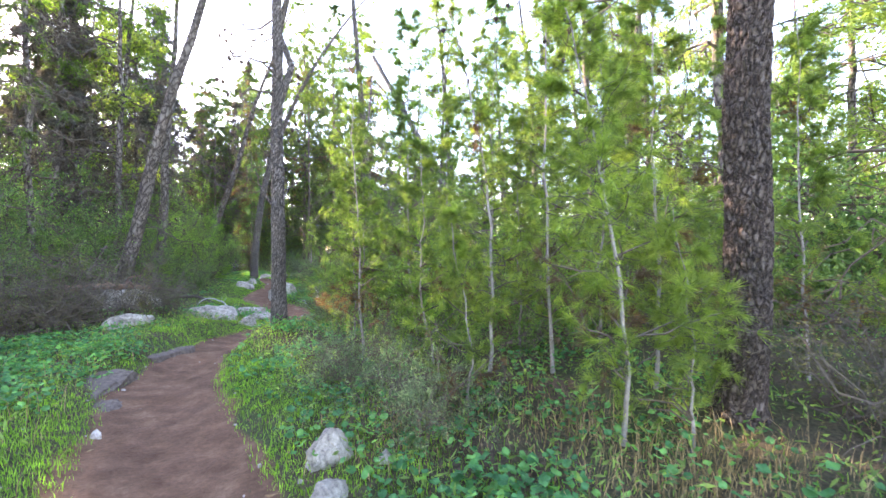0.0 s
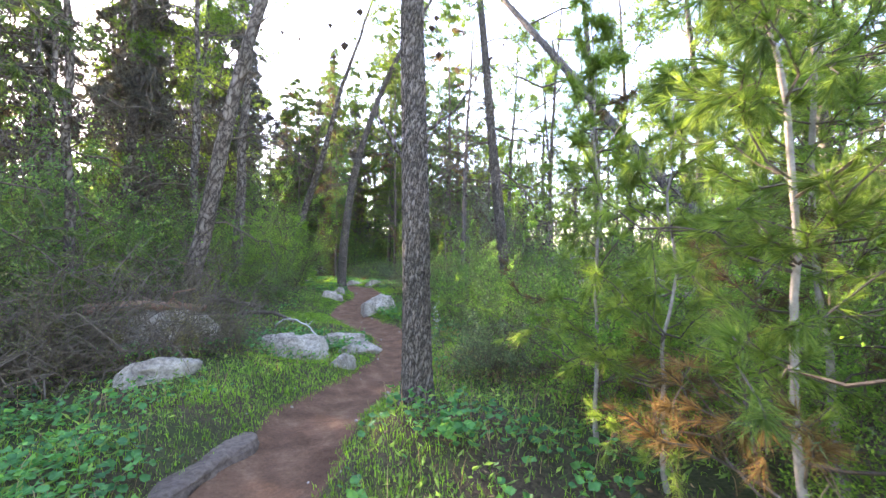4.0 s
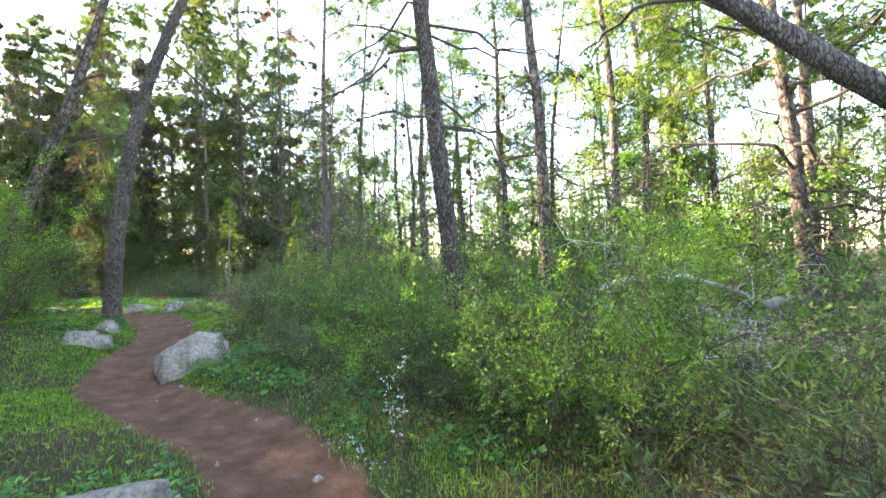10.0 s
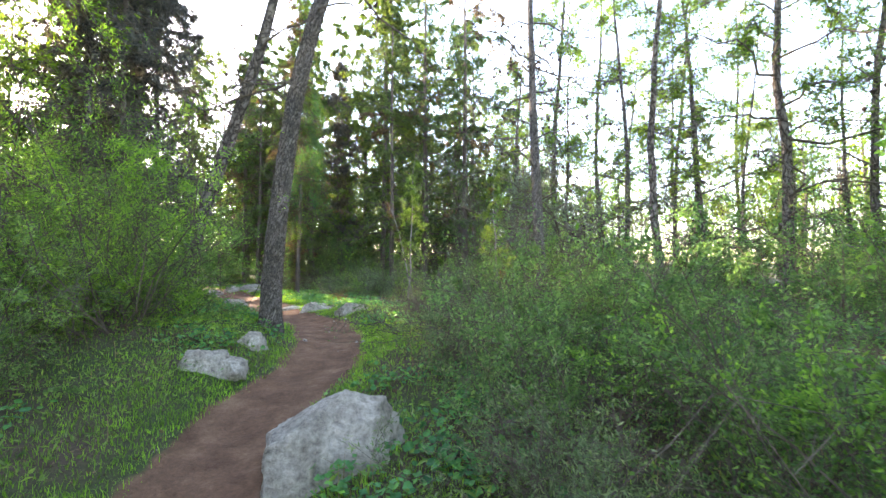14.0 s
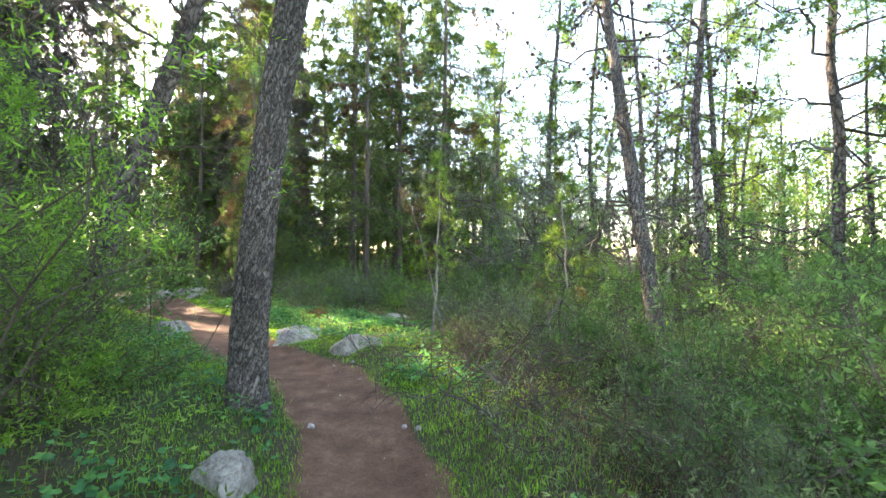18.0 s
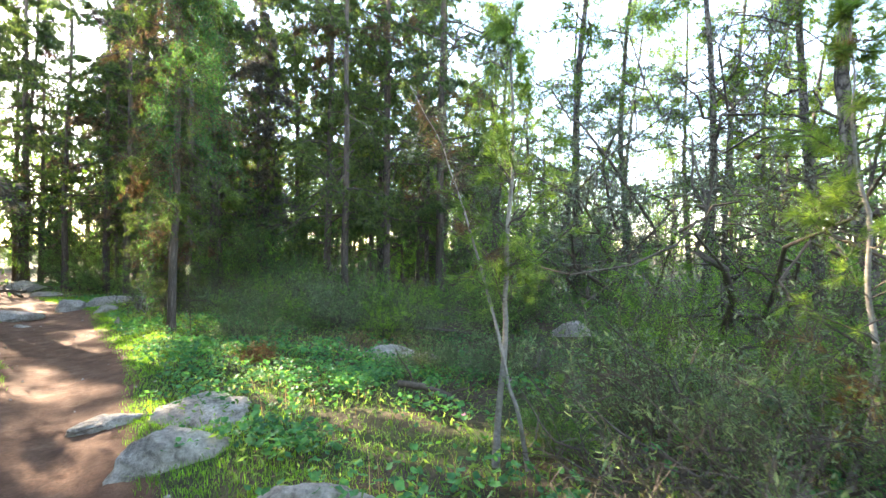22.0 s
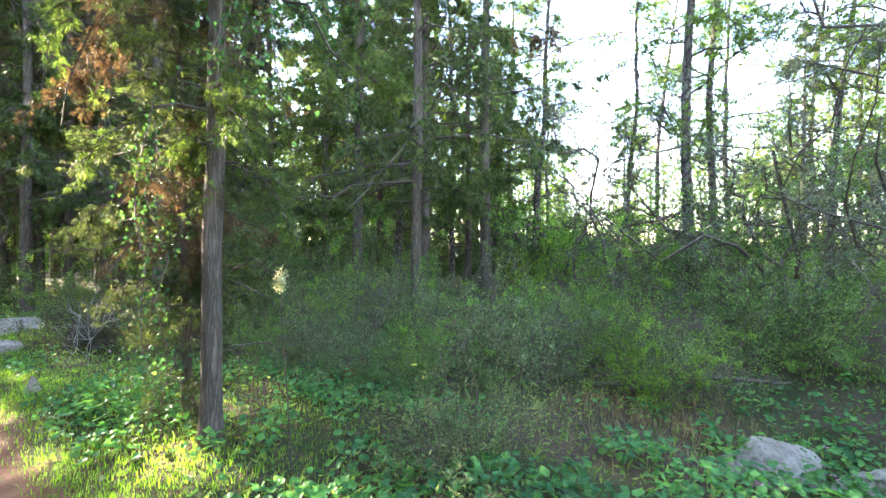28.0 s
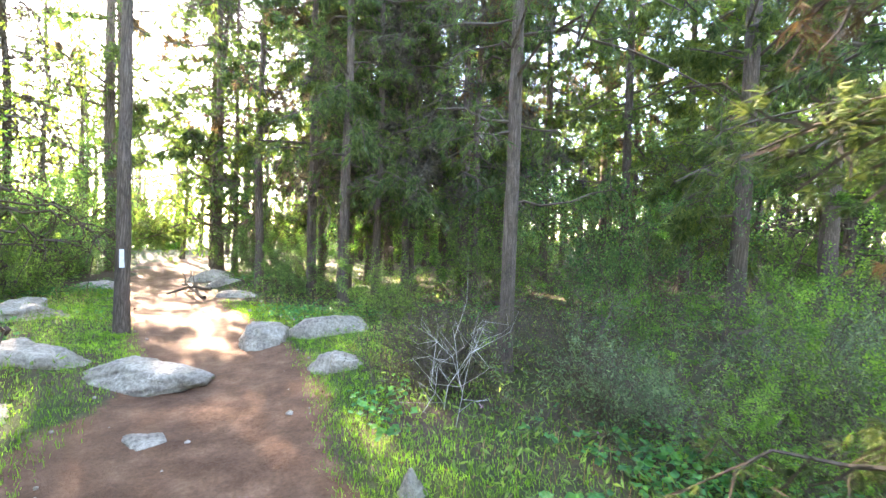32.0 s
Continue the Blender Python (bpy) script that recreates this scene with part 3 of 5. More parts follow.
def cypress(name, h, r, d=0.22, seed=0, clear=0.1, lean=(0, 0), n=80, dense=1.0, label="", leaf=None, brown=0.0, droop=-0.35, relief=0.0, blade=0.095, slim=0.13, fan=9, lift=0.22, hung=0):
    """A cypress: straight trunk, layered limbs, drooping sprays with gaps between them; hung: dry cones on its twigs."""
    rng = np.random.RandomState(seed)
    root = new(name)
    line = trunk_line(rng, h, lean, wobble=0.01, sway=0.25)
    s = np.linspace(0, 1, len(line))
    part("trunk", trunk_geo(line, d / 2 * (1 - 0.88 * s), 14, relief, seed, 4.0, 0.03), BARK_CYPRESS, root, smooth=True)
    hh = np.sort(rng.uniform(clear, 0.985, n))
    ll = r * np.minimum(1.0, (1.04 - hh) * 1.7) ** 0.75 * rng.uniform(0.5, 1.25, n)
    az = np.arange(n) * 2.4 + rng.normal(size=n) * 0.4
    limbs, _, _ = branch_system(rng, line, h, hh, ll, d, az, lift, droop, 1)
    owner = np.repeat(np.arange(n), 13)
    f = rng.uniform(0.1, 1, len(owner))
    c, t = along(limbs[owner], f)
    w = t * 0.6 + rng.normal(size=c.shape) * np.array([0.7, 0.7, 0.22]) + np.array([0, 0, -0.15])
    twigs = wands(rng, c, w, ll[owner] * rng.uniform(0.12, 0.36, len(owner)) * (1.15 - 0.5 * f), 4, rng.normal(-0.4, 0.2, len(owner)), 0.3)
    g = Geo()
    tubes(g, limbs, (0.006 + 0.009 * ll)[:, None] * np.linspace(1, 0.2, 7)[None], 4)
    tubes(g, twigs, np.repeat(np.linspace(0.006, 0.003, 4)[None], len(twigs), 0), 3)
    tagged(part("branchwork", g, TWIG, root), kind="stuff")
    g, gb = Geo(), Geo()
    rep = max(2, int(6 * dense))
    full = rng.gamma(3.0, 0.4, n)[owner]
    pick = rng.choice(len(twigs), len(twigs) * rep, p=full / full.sum())
    c, t = along(twigs[pick], rng.uniform(0.15, 1, len(pick)))
    own = owner[pick]
    c = c + rng.normal(size=c.shape) * 0.025
    w = t * 0.7 + rng.normal(size=c.shape) * 0.4 + np.array([0, 0, -0.3])
    dry = ((rng.uniform(size=len(limbs)) < brown) & (hh > 0.24))[own]
    needles(g, c[~dry], w[~dry], rng, fan, blade, blade * slim, 0.7)
    needles(gb, c[dry], w[dry], rng, fan, blade, blade * slim, 0.7)
    part("crown", g, leaf or CYPRESS, root)
    if dry.any():
        part("withered_sprays", gb, NEEDLE_BROWN, root, "rust-brown withered sprays")
    if hung:
        c, _ = along(twigs[rng.randint(0, len(twigs), hung)], rng.uniform(0.3, 1, hung))
        tagged(part("cone_growth", cones(rng, c + rng.normal(size=c.shape) * 0.05), CONE, root, "small dark dry cones"), kind="stuff")
    return tagged(root, label or "dark green layered cypress with drooping sprays", "cypress tree")


def young_pine(name, h, seed=0, lean=(0, 0), spread=0.75, d=0.05, tuft=3, per=15, clear=0.12, needle=None, label="", whorl=0.26, width=0.0034, length=0.095):
    """A sapling pine with whorls of soft long needles."""
    rng = np.random.RandomState(seed)
    root = new(name)
    line = trunk_line(rng, h, lean, wobble=0.018, bend=1.6)
    s = np.linspace(0, 1, len(line))
    part("trunk", trunk_geo(line, d / 2 * (1 - 0.85 * s), 9, 0, seed), BARK_YOUNG, root, smooth=True)
    lev = np.arange(clear * h, h * 0.97, whorl)
    hh = np.repeat(lev / h, 5) + rng.normal(size=5 * len(lev)) * 0.012
    hh = np.clip(hh, 0.03, 0.985)
    ll = spread * (1.08 - hh) ** 0.75 * rng.uniform(0.5, 1.15, len(hh)) * np.interp(hh, (0, 0.2, 1), (0.8, 1, 0.7))
    limbs, twigs, owner = branch_system(rng, line, h, hh, ll, d, None, 0.45, 0.1, 3)
    g = Geo()
    tubes(g, limbs, (0.003 + 0.006 * ll)[:, None] * np.linspace(1, 0.3, 7)[None], 4)
    tubes(g, twigs, np.repeat(np.linspace(0.003, 0.0015, 4)[None], len(twigs), 0), 3)
    tagged(part("branchwork", g, TWIG, root), kind="stuff")
    all_c, all_w, all_o = [], [], []
    for lines, reps, lo, own in ((limbs, 4 * tuft, 0.3, np.arange(len(limbs))), (twigs, 2 * tuft, 0.2, owner)):
        f = rng.uniform(lo, 1, len(lines) * reps)
        c, t = along(np.repeat(lines, reps, 0), f)
        all_c.append(c), all_w.append(t), all_o.append(np.repeat(own, reps))
    c, w = np.concatenate(all_c), np.concatenate(all_w)
    dry = (rng.uniform(size=len(limbs)) < np.interp(hh, (0.1, 0.35), (0.4, 0.02)))[np.concatenate(all_o)]
    part("crown", needles(Geo(), c[~dry], w[~dry], rng, per, length, width, 0.7), needle or NEEDLE_BRIGHT, root)
    if dry.any():
        part("withered_needles", needles(Geo(), c[dry], w[dry], rng, per, length, width, 0.7), NEEDLE_BROWN, root, "rust-brown dry lower needles")
    return tagged(root, label or "slender young pine with soft bright green needles", "young pine")


def shrub(name, r, h, seed=0, stems=34, count=2600, leaf=0.045, width=0.022, material=None, stem=None, label="", gather=0.6, upright=0.8, subs=6, loose=0.03, thick=1.0, uneven=1.0):
    """A bush: many stems from one root, side twigs, small leaves that crowd on some shoots and leave others bare."""
    rng = np.random.RandomState(seed)
    root = new(name)
    az = rng.uniform(0, 2 * np.pi, stems)
    out = np.sqrt(rng.uniform(0.02, 1, stems))
    start = np.stack([np.cos(az) * out * r * 0.28, np.sin(az) * out * r * 0.28, az * 0 - 0.08], -1)
    way = np.stack([np.cos(az) * out * r, np.sin(az) * out * r, h * (upright + 0.35 * (1 - out))], -1)
    L = np.linalg.norm(way, axis=1) * rng.uniform(0.5, 1.15, stems)
    P = wands(rng, start, way, L, 6, rng.normal(-0.1, 0.15, stems), 0.3)
    g = tubes(Geo(), P, thick * (0.003 + 0.003 * L)[:, None] * np.linspace(1, 0.25, 6)[None], 3)
    own = np.repeat(np.arange(stems), subs * 2)
    c, t = along(P[own], rng.uniform(0.2, 1, len(own)))
    tw = wands(rng, c, t * 0.6 + rng.normal(size=c.shape) * 0.6 + np.array([0, 0, 0.15]), L[own] * rng.uniform(0.15, 0.4, len(own)), 3, rng.normal(0, 0.25, len(own)), 0.3)
    tubes(g, tw, thick * np.repeat(np.linspace(0.0024, 0.0011, 3)[None], len(tw), 0), 3)
    tagged(part("branchwork", g, stem or STEM, root), kind="stuff")
    if count:
        lush = rng.gamma(1.6, 1.0, stems)[own] * rng.gamma(1.2, 1.0, len(own)) + 0.06
        lush = lush ** uneven
        pick = rng.choice(len(tw), count, p=lush / lush.sum())
        c, t = along(tw[pick], rng.uniform(0.05, 1, count) ** gather)
        c = c + rng.normal(size=c.shape) * loose
        c[:, 2] = np.maximum(c[:, 2], 0.02)
        part("foliage", leaves(Geo(), c, t * 0.6 + rng.normal(size=c.shape) * 0.7 + np.array([0, 0, 0.2]), rng, leaf, width), material or SHRUB, root)
    return tagged(root, label or "dense green bush with small leaves", "bush")


def small_tree(name, h, r, seed=0, stems=5, count=9000, material=None, leaf=0.05, width=0.016, d=0.1, label="", bark=None, wide=0.5):
    """A many-stemmed olive-like tree with arching grey limbs."""
    rng = np.random.RandomState(seed)
    root = new(name)
    az = np.arange(stems) * 2 * np.pi / stems + rng.normal(size=stems) * 0.4
    start = np.stack([np.cos(az) * 0.08, np.sin(az) * 0.08, az * 0 - 0.15], -1)
    way = np.stack([np.cos(az) * wide, np.sin(az) * wide, az * 0 + 1], -1)
    P = wands(rng, start, way, h * rng.uniform(0.7, 1.05, stems), 10, -0.12, 0.35)
    for i in range(stems):
        part("stem", tubes(Geo(), P[i : i + 1], (d / 2 * np.linspace(1, 0.2, 10))[None], 8), bark or TWIG, root, smooth=True)
    own = np.repeat(np.arange(stems), 12)
    c, t = along(P[own], rng.uniform(0.25, 1, len(own)))
    B = wands(rng, c, t * 0.5 + unit(rng.normal(size=c.shape)) * 0.8 + np.array([0, 0, 0.1]), r * rng.uniform(0.4, 1.0, len(own)), 7, -0.2, 0.4)
    own2 = np.repeat(np.arange(len(B)), 9)
    c, t = along(B[own2], rng.uniform(0.15, 1, len(own2)))
    T = wands(rng, c, t * 0.5 + rng.normal(size=c.shape) * 0.6, r * rng.uniform(0.12, 0.35, len(own2)), 5, -0.15, 0.4)
    g = tubes(Geo(), B, np.repeat(np.linspace(0.016, 0.005, 7)[None], len(B), 0), 4)
    tubes(g, T, np.repeat(np.linspace(0.004, 0.0015, 5)[None], len(T), 0), 3)
    tagged(part("branchwork", g, bark or TWIG, root), kind="stuff")
    pick = rng.randint(0, len(T), count)
    c, t = along(T[pick], rng.uniform(0, 1, count))
    part("crown", leaves(Geo(), c + rng.normal(size=c.shape) * 0.02, t + rng.normal(size=c.shape) * 0.6, rng, leaf, width), material or OLIVE, root)
    return tagged(root, label or "many-stemmed grey olive tree with small leaves", "tree")


def brush(name, r, h, seed=0, count=70, material=None, label="", thick=0.012):
    """A tangle of dead sticks lying over one another."""
    rng = np.random.RandomState(seed)
    root = new(name)
    c = rng.normal(size=(count, 3)) * np.array([r * 0.45, r * 0.45, 0])
    c[:, 2] = rng.uniform(0, h * 0.6, count) * np.exp(-(c[:, 0] ** 2 + c[:, 1] ** 2) / (r * r))
    w = rng.normal(size=(count, 3)) * np.array([1, 1, 0.35])
    L = r * rng.uniform(0.5, 1.5, count)
    P = wands(rng, c, w, L, 8, rng.normal(0.05, 0.25, count), 0.45)
    P[..., 2] = np.abs(P[..., 2])
    rr = (thick * rng.uniform(0.3, 1, count))[:, None] * np.linspace(1, 0.3, 8)[None]
    for i in range(count):
        part("stick", tubes(Geo(), P[i : i + 1], rr[i : i + 1], 5), material or TWIG, root)
    own = np.repeat(np.arange(count), 5)
    a, t = along(P[own], rng.uniform(0.2, 1, len(own)))
    T = wands(rng, a, t + rng.normal(size=a.shape) * 0.7, L[own] * rng.uniform(0.1, 0.35, len(own)), 4, 0, 0.4)
    fine = part("brushwood", tubes(Geo(), T, np.repeat(np.linspace(0.004, 0.0015, 4)[None], len(T), 0), 3), material or TWIG, root)
    tagged(fine, kind="stuff")
    return tagged(root, label or "heap of dry grey dead branches on the ground", "dead branches")


def ball(levels):
    bm = bmesh.new()
    bmesh.ops.create_icosphere(bm, subdivisions=levels, radius=1)
    v = np.array([p.co[:] for p in bm.verts])
    f = np.array([[p.index for p in q.verts] for q in bm.faces])
    bm.free()
    return v, f


BALL, BALL_F = ball(5)
BALL_S, BALL_SF = ball(1)


def rock(x, y, sx, sy, sz, turn=0, seed=0, sink=0.34, label="", cuts=15, z=None, material=None):
    """A weathered limestone boulder: cut by planes, then pitted and worn."""
    rng = np.random.RandomState(seed + 100)
    v = BALL.copy()
    for _ in range(cuts):
        n = unit(rng.normal(size=3) * np.array([1, 1, 0.8]))
        n[2] = abs(n[2])
        k = rng.uniform(0.42, 0.8)
        over = np.maximum(v @ n - k, 0)
        v = v - over[:, None] * n * 0.97
    n0 = unit(v)
    v = v + n0 * (0.26 * (fbm(v * 1.8 + seed, seed, 3) - 0.5) + 0.2 * (np.abs(fbm(v * 3.4 + seed, seed + 3, 3) - 0.5) - 0.1) + 0.09 * (fbm(v * 11, seed + 6, 3) - 0.5))[:, None]
    v = v * np.array([sx, sy, sz]) / 2 * 1.22
    g = Geo().add(v, None, BALL_F)
    ob = part("rock", g, material or ROCK, smooth=True)
    ob.matrix_world = pose(x, y, (ground_z(x, y) if z is None else z) + sz * (0.5 - sink), 0, 0, turn)
    return tagged(ob, label or "weathered grey limestone rock sunk in the ground", "rock", "rocks along the trail")


def stand(ob, x, y, turn=0, size=1.0, dz=0.0, tip=(0, 0)):
    ob.matrix_world = pose(x, y, ground_z(x, y) + dz, tip[0], tip[1], turn) @ Matrix.Scale(size, 4)
    return ob


def again(ob, x, y, turn=0, size=1.0, dz=0.0, tall=1.0):
    return copy_thing(ob, Matrix.LocRotScale((x, y, ground_z(x, y) + dz), Euler((0, 0, radians(turn))), (size, size, size * tall)))


def clear_of(x, y, r):
    """The place, moved off the trail so that a plant of radius r leaves the trail free."""
    for _ in range(6):
        d, _, w = trail_at(np.array([x, x + 0.05, x]), np.array([y, y, y + 0.05]))
        need = w[0] + r + 0.55 - d[0]
        if need <= 0:
            break
        gx, gy = d[1] - d[0], d[2] - d[0]
        k = max(math.hypot(gx, gy), 1e-6)
        x, y = x + gx / k * need, y + gy / k * need
    return x, y

# ---- trees beside the trail ----
stand(pine("pine_tree", 13, 0.275, (-0.2, 0.3), 11, 0.45, 12, 4, 2.4, relief=0.02, bark=BARK_RED, sides=72, dead_from=0.25, label="thick pine trunk with dark plated bark among saplings"), 2.06, 3.0)
stand(pine("pine_tree", 11, 0.23, (-0.3, 0.4), 12, 0.5, 10, 9, 1.9, relief=0.013, bark=BARK, sides=64, forks=((3.5, 0.24, 0.08, 6.0, 0.12), (1.85, -0.65, 0.1, 0.7, 0.05), (1.95, 0.55, 0.1, 0.45, 0.04), (2.1, 0.9, 0.3, 0.9, 0.03)), sway=0.1, wobble=0.012, dead_from=0.3, label="forked pine with rough grey plated bark beside the trail"), -2.65, 6.97)
stand(pine("pine_tree", 13, 0.3, (5.2, 0.8), 13, 0.5, 12, 7, 2.4, relief=0.016, bark=BARK, sides=64, wobble=0.01, bend=2.2, sway=0.1, dead_from=0.25, label="leaning pine with grey flaky bark at the bend of the trail"), -7.88, 17.95)
stand(pine("pine_tree", 14, 0.25, (-1.2, 0.2), 14, 0.42, 12, 14, 2.6, relief=0.014, bark=BARK, sides=56, sway=0.1, bend=1.0, wobble=0.01, dead_from=0.2, label="tall pine with reddish grey bark and dead limbs"), -1.98, 13.42)
stand(pine("pine_tree", 13, 0.26, (-0.6, 0.3), 15, 0.42, 11, 12, 2.4, dead_from=0.2), 0.35, 15.8)
stand(pine("pine_tree", 13, 0.2, (0.1, 4.2), 16, 0.5, 10, 22, 2.2, wobble=0.02, sway=0.3, bend=1.0, relief=0.008, sides=40, bark=BARK, dead_from=0.14, cone_rate=1.2, label="leaning pine with bare dead limbs full of cones"), -3.75, 19.4)
stand(pine("pine_tree", 14, 0.26, (0.2, 0.5), 17, 0.5, 12, 16, 2.4, dead_from=0.16), -0.1, 24.6)
stand(pine("pine_tree", 13, 0.36, (1.0, 0.0), 18, 0.5, 12, 8, 2.4, forks=((5.5, 0.35, 0.1, 5, 0.13),)), -13.8, 14.7)
stand(pine("pine_tree", 13, 0.4, (3.4, 0.5), 19, 0.5, 11, 12, 2.4), -9.0, 12.0)
stand(pine("pine_tree", 12, 0.3, (0.6, 0.3), 20, 0.5, 10, 16, 2.0), -9.3, 14.2)
stand(pine("pine_tree", 13, 0.34, (4.2, 0.4), 21, 0.5, 12, 8, 2.4, sway=0.2, bend=1.1, dead_from=0.3), -11.5, 20.3)

# a broken trunk that leans across, its foot in the thicket
P = np.array([[(1.75, 8.6, -0.1), (0.95, 9.55, 1.3), (0.25, 10.55, 2.6), (-0.42, 11.5, 3.95), (-0.95, 12.3, 5.1), (-1.45, 13.0, 6.1), (-2.3, 14.2, 7.8)]])
fallen = new("leaning_trunk")
part("trunk", tubes(Geo(), P, np.linspace(0.105, 0.065, 7)[None], 14), BARK, fallen, smooth=True)
rng = np.random.RandomState(5)
own = np.zeros(9, int)
c, t = along(P[own], rng.uniform(0.3, 0.95, 9))
for i in range(9):
    L = wands(rng, c[i : i + 1], (t[i] * 0.4 + rng.normal(size=3) * 0.7 + np.array([0, 0, 0.3]))[None], rng.uniform(0.8, 2.4), 8, -0.2, 0.35)
    part("limb", tubes(Geo(), L, np.linspace(0.022, 0.006, 8)[None], 6), TWIG, fallen)
tagged(fallen, "broken pine trunk leaning over the thicket", "leaning trunk")

# cypresses round the second bend
stand(cypress("cypress_tree", 22, 3.2, 0.3, 31, 0.1, n=105, dense=2.6, blade=0.14, brown=0.05), -8.9, 35.1)
stand(cypress("cypress_tree", 22, 2.4, 0.26, 32, 0.08, n=100, dense=2.2, blade=0.14), -10.8, 33.4)
stand(cypress("cypress_tree", 22, 2.7, 0.26, 33, 0.08, n=100, dense=2.4, blade=0.14), -12.0, 38.4)
stand(cypress("cypress_tree", 15, 2.1, 0.22, 34, 0.14, n=76, dense=1.6, blade=0.12, brown=0.06), -9.6, 30.9)
ivy_tree = stand(cypress("cypress_tree", 13, 1.05, 0.14, 35, 0.15, n=130, dense=2.6, blade=0.055, slim=0.1, fan=9, brown=0.25, droop=-0.7, relief=0.003, label="cypress with ivy-hung crown, bare lower trunk and rusty sprays"), -11.6, 25.95)
stand(cypress("cypress_tree", 14, 1.5, 0.17, 36, 0.12, n=60, dense=0.9, blade=0.1, slim=0.1, fan=8, lean=(0.1, 0.1), brown=0.05, relief=0.003, label="cypress with a bare grey-brown lower trunk and dead twigs"), -13.85, 30.3)
stand(cypress("cypress_tree", 5.2, 0.72, 0.08, 41, 0.08, n=100, dense=2.0, blade=0.042, slim=0.11, fan=11, brown=0.25, leaf=CYPRESS_YELLOW, label="young cypress with yellowish sprays and rusty twigs"), -11.96, 26.5)
stand(cypress("cypress_tree", 12, 1.25, 0.2, 37, 0.36, n=46, dense=1.1, label="cypress with a clear straight trunk beside the trail"), -19.4, 30.1)
stand(cypress("cypress_tree", 12, 1.5, 0.22, 38, 0.2, n=50, dense=1.1), -20.9, 34.6)

for i, (x, y, h, r, clear) in enumerate([(-17.4, 34.2, 12, 1.4, 0.1), (-15.4, 35.0, 11, 1.3, 0.08), (-18.9, 36.6, 12, 1.4, 0.12), (-20.4, 37.6, 11, 1.4, 0.14), (-24.2, 37.2, 12, 1.5, 0.15),
        (-26.6, 29.8, 11, 1.5, 0.1), (-21.6, 26.6, 11, 1.4, 0.15), (-23.0, 26.8, 12, 1.5, 0.1), (-24.5, 24.6, 12, 1.5, 0.1)]):
    if i < 3:
        last = stand(cypress("cypress_tree", h, r * 1.25, 0.19, 300 + i, clear, n=64, dense=1.2, blade=0.125, brown=0.04), x, y)
        TREES = [last] if i == 0 else TREES + [last]
    else:
        again(TREES[i % 3], x, y, 70 * i, 0.9 + 0.05 * (i % 5))

for x, y, sz in [(-16.9, 34.6, 0.9), (-18.8, 35.4, 0.95), (-20.4, 36.6, 1.2), (-14.5, 22.0, 1.25), (-15.9, 24.4, 1.25), (-16.4, 22.6, 1.2), (-14.3, 16.2, 1.0), (-16.8, 17.9, 1.1), (-13.0, 15.0, 0.95), (-17.4, 15.8, 1.1), (-17.9, 37.4, 1.3), (-15.2, 38.4, 1.3), (-17.6, 25.2, 1.0), (-22.4, 39.6, 1.3)]:
    if x == -16.9:
        DRY = stand(cypress("cypress_tree", 11.5, 1.4, 0.18, 320, 0.2, n=80, dense=1.25, blade=0.17, slim=0.09, leaf=DEADWOOD, droop=-0.8, hung=700, label="dying cypress hung with grey dead twigs"), x, y)
    else:
        again(DRY, x, y, 613 * x, sz)

for i, (x, y, sz) in enumerate([(-17.9, 33.0, 1.2), (-19.2, 34.4, 1.25), (-15.7, 35.2, 1.4), (-17.3, 38.6, 1.55), (-19.6, 39.4, 1.5), (-14.4, 41.0, 1.6), (-22.6, 42.0, 1.6), (-10.0, 41.0, 1.6), (-16.8, 43.0, 1.7), (-6.6, 39.4, 1.5), (-12.4, 43.6, 1.7), (-19.8, 43.8, 1.7), (-8.0, 44.0, 1.7)]):
    again(TREES[i % 3], *clear_of(x, y, 1.2), 130 * i, sz)

# olives and small trees
stand(small_tree("olive_tree", 6.0, 2.0, 51, 6, 26000), -2.9, 29.6)
stand(small_tree("olive_tree", 6.8, 2.5, 52, 6, 34000, wide=0.45, d=0.085, label="wide grey olive tree with arching bare limbs"), -2.9, 26.6)
stand(small_tree("olive_tree", 4.2, 1.6, 53, 5, 10000), -4.4, 32.6)
stand(small_tree("olive_tree", 3.6, 1.7, 54, 7, 9000), -3.0, 22.6)

# saplings by the start of the trail
for i, (x, y, h, sp, ln) in enumerate([(0.42, 4.0, 4.4, 0.85, (-0.55, 0.3)), (1.05, 4.1, 4.6, 0.8, (-0.05, 0.1)), (-0.95, 5.15, 3.6, 0.75, (0.05, 0.1)), (1.14, 2.72, 3.4, 0.85, (-0.5, 0.1)),
        (-0.35, 5.9, 4.8, 0.9, (0.1, 0.0)), (0.7, 6.2, 5.0, 1.0, (0.15, 0.1)), (1.9, 5.2, 4.6, 0.9, (0.1, 0.2)), (-1.35, 6.6, 3.2, 0.7, (0.1, 0.1)), (2.9, 4.4, 3.8, 0.85, (0.1, 0.0)), (1.75, 3.55, 4.2, 0.7, (0.1, 0.2)), (-0.1, 4.7, 2.6, 0.8, (0, 0)), (0.9, 5.0, 3.0, 0.9, (0, 0)), (-1.1, 6.0, 2.4, 0.7, (0, 0)), (1.5, 6.6, 4.4, 1.0, (0, 0)), (2.6, 6.2, 4.6, 1.0, (0, 0)), (0.0, 7.4, 4.0, 0.9, (0, 0)), (3.4, 4.0, 3.6, 0.9, (0, 0)), (0.2, 3.4, 1.6, 0.6, (0, 0)), (1.52, 2.62, 1.5, 0.75, (-0.1, 0))]):
    stand(young_pine("young_pine", h, 60 + i, ln, sp, 0.014 + 0.005 * h, 2, 24), x, y)
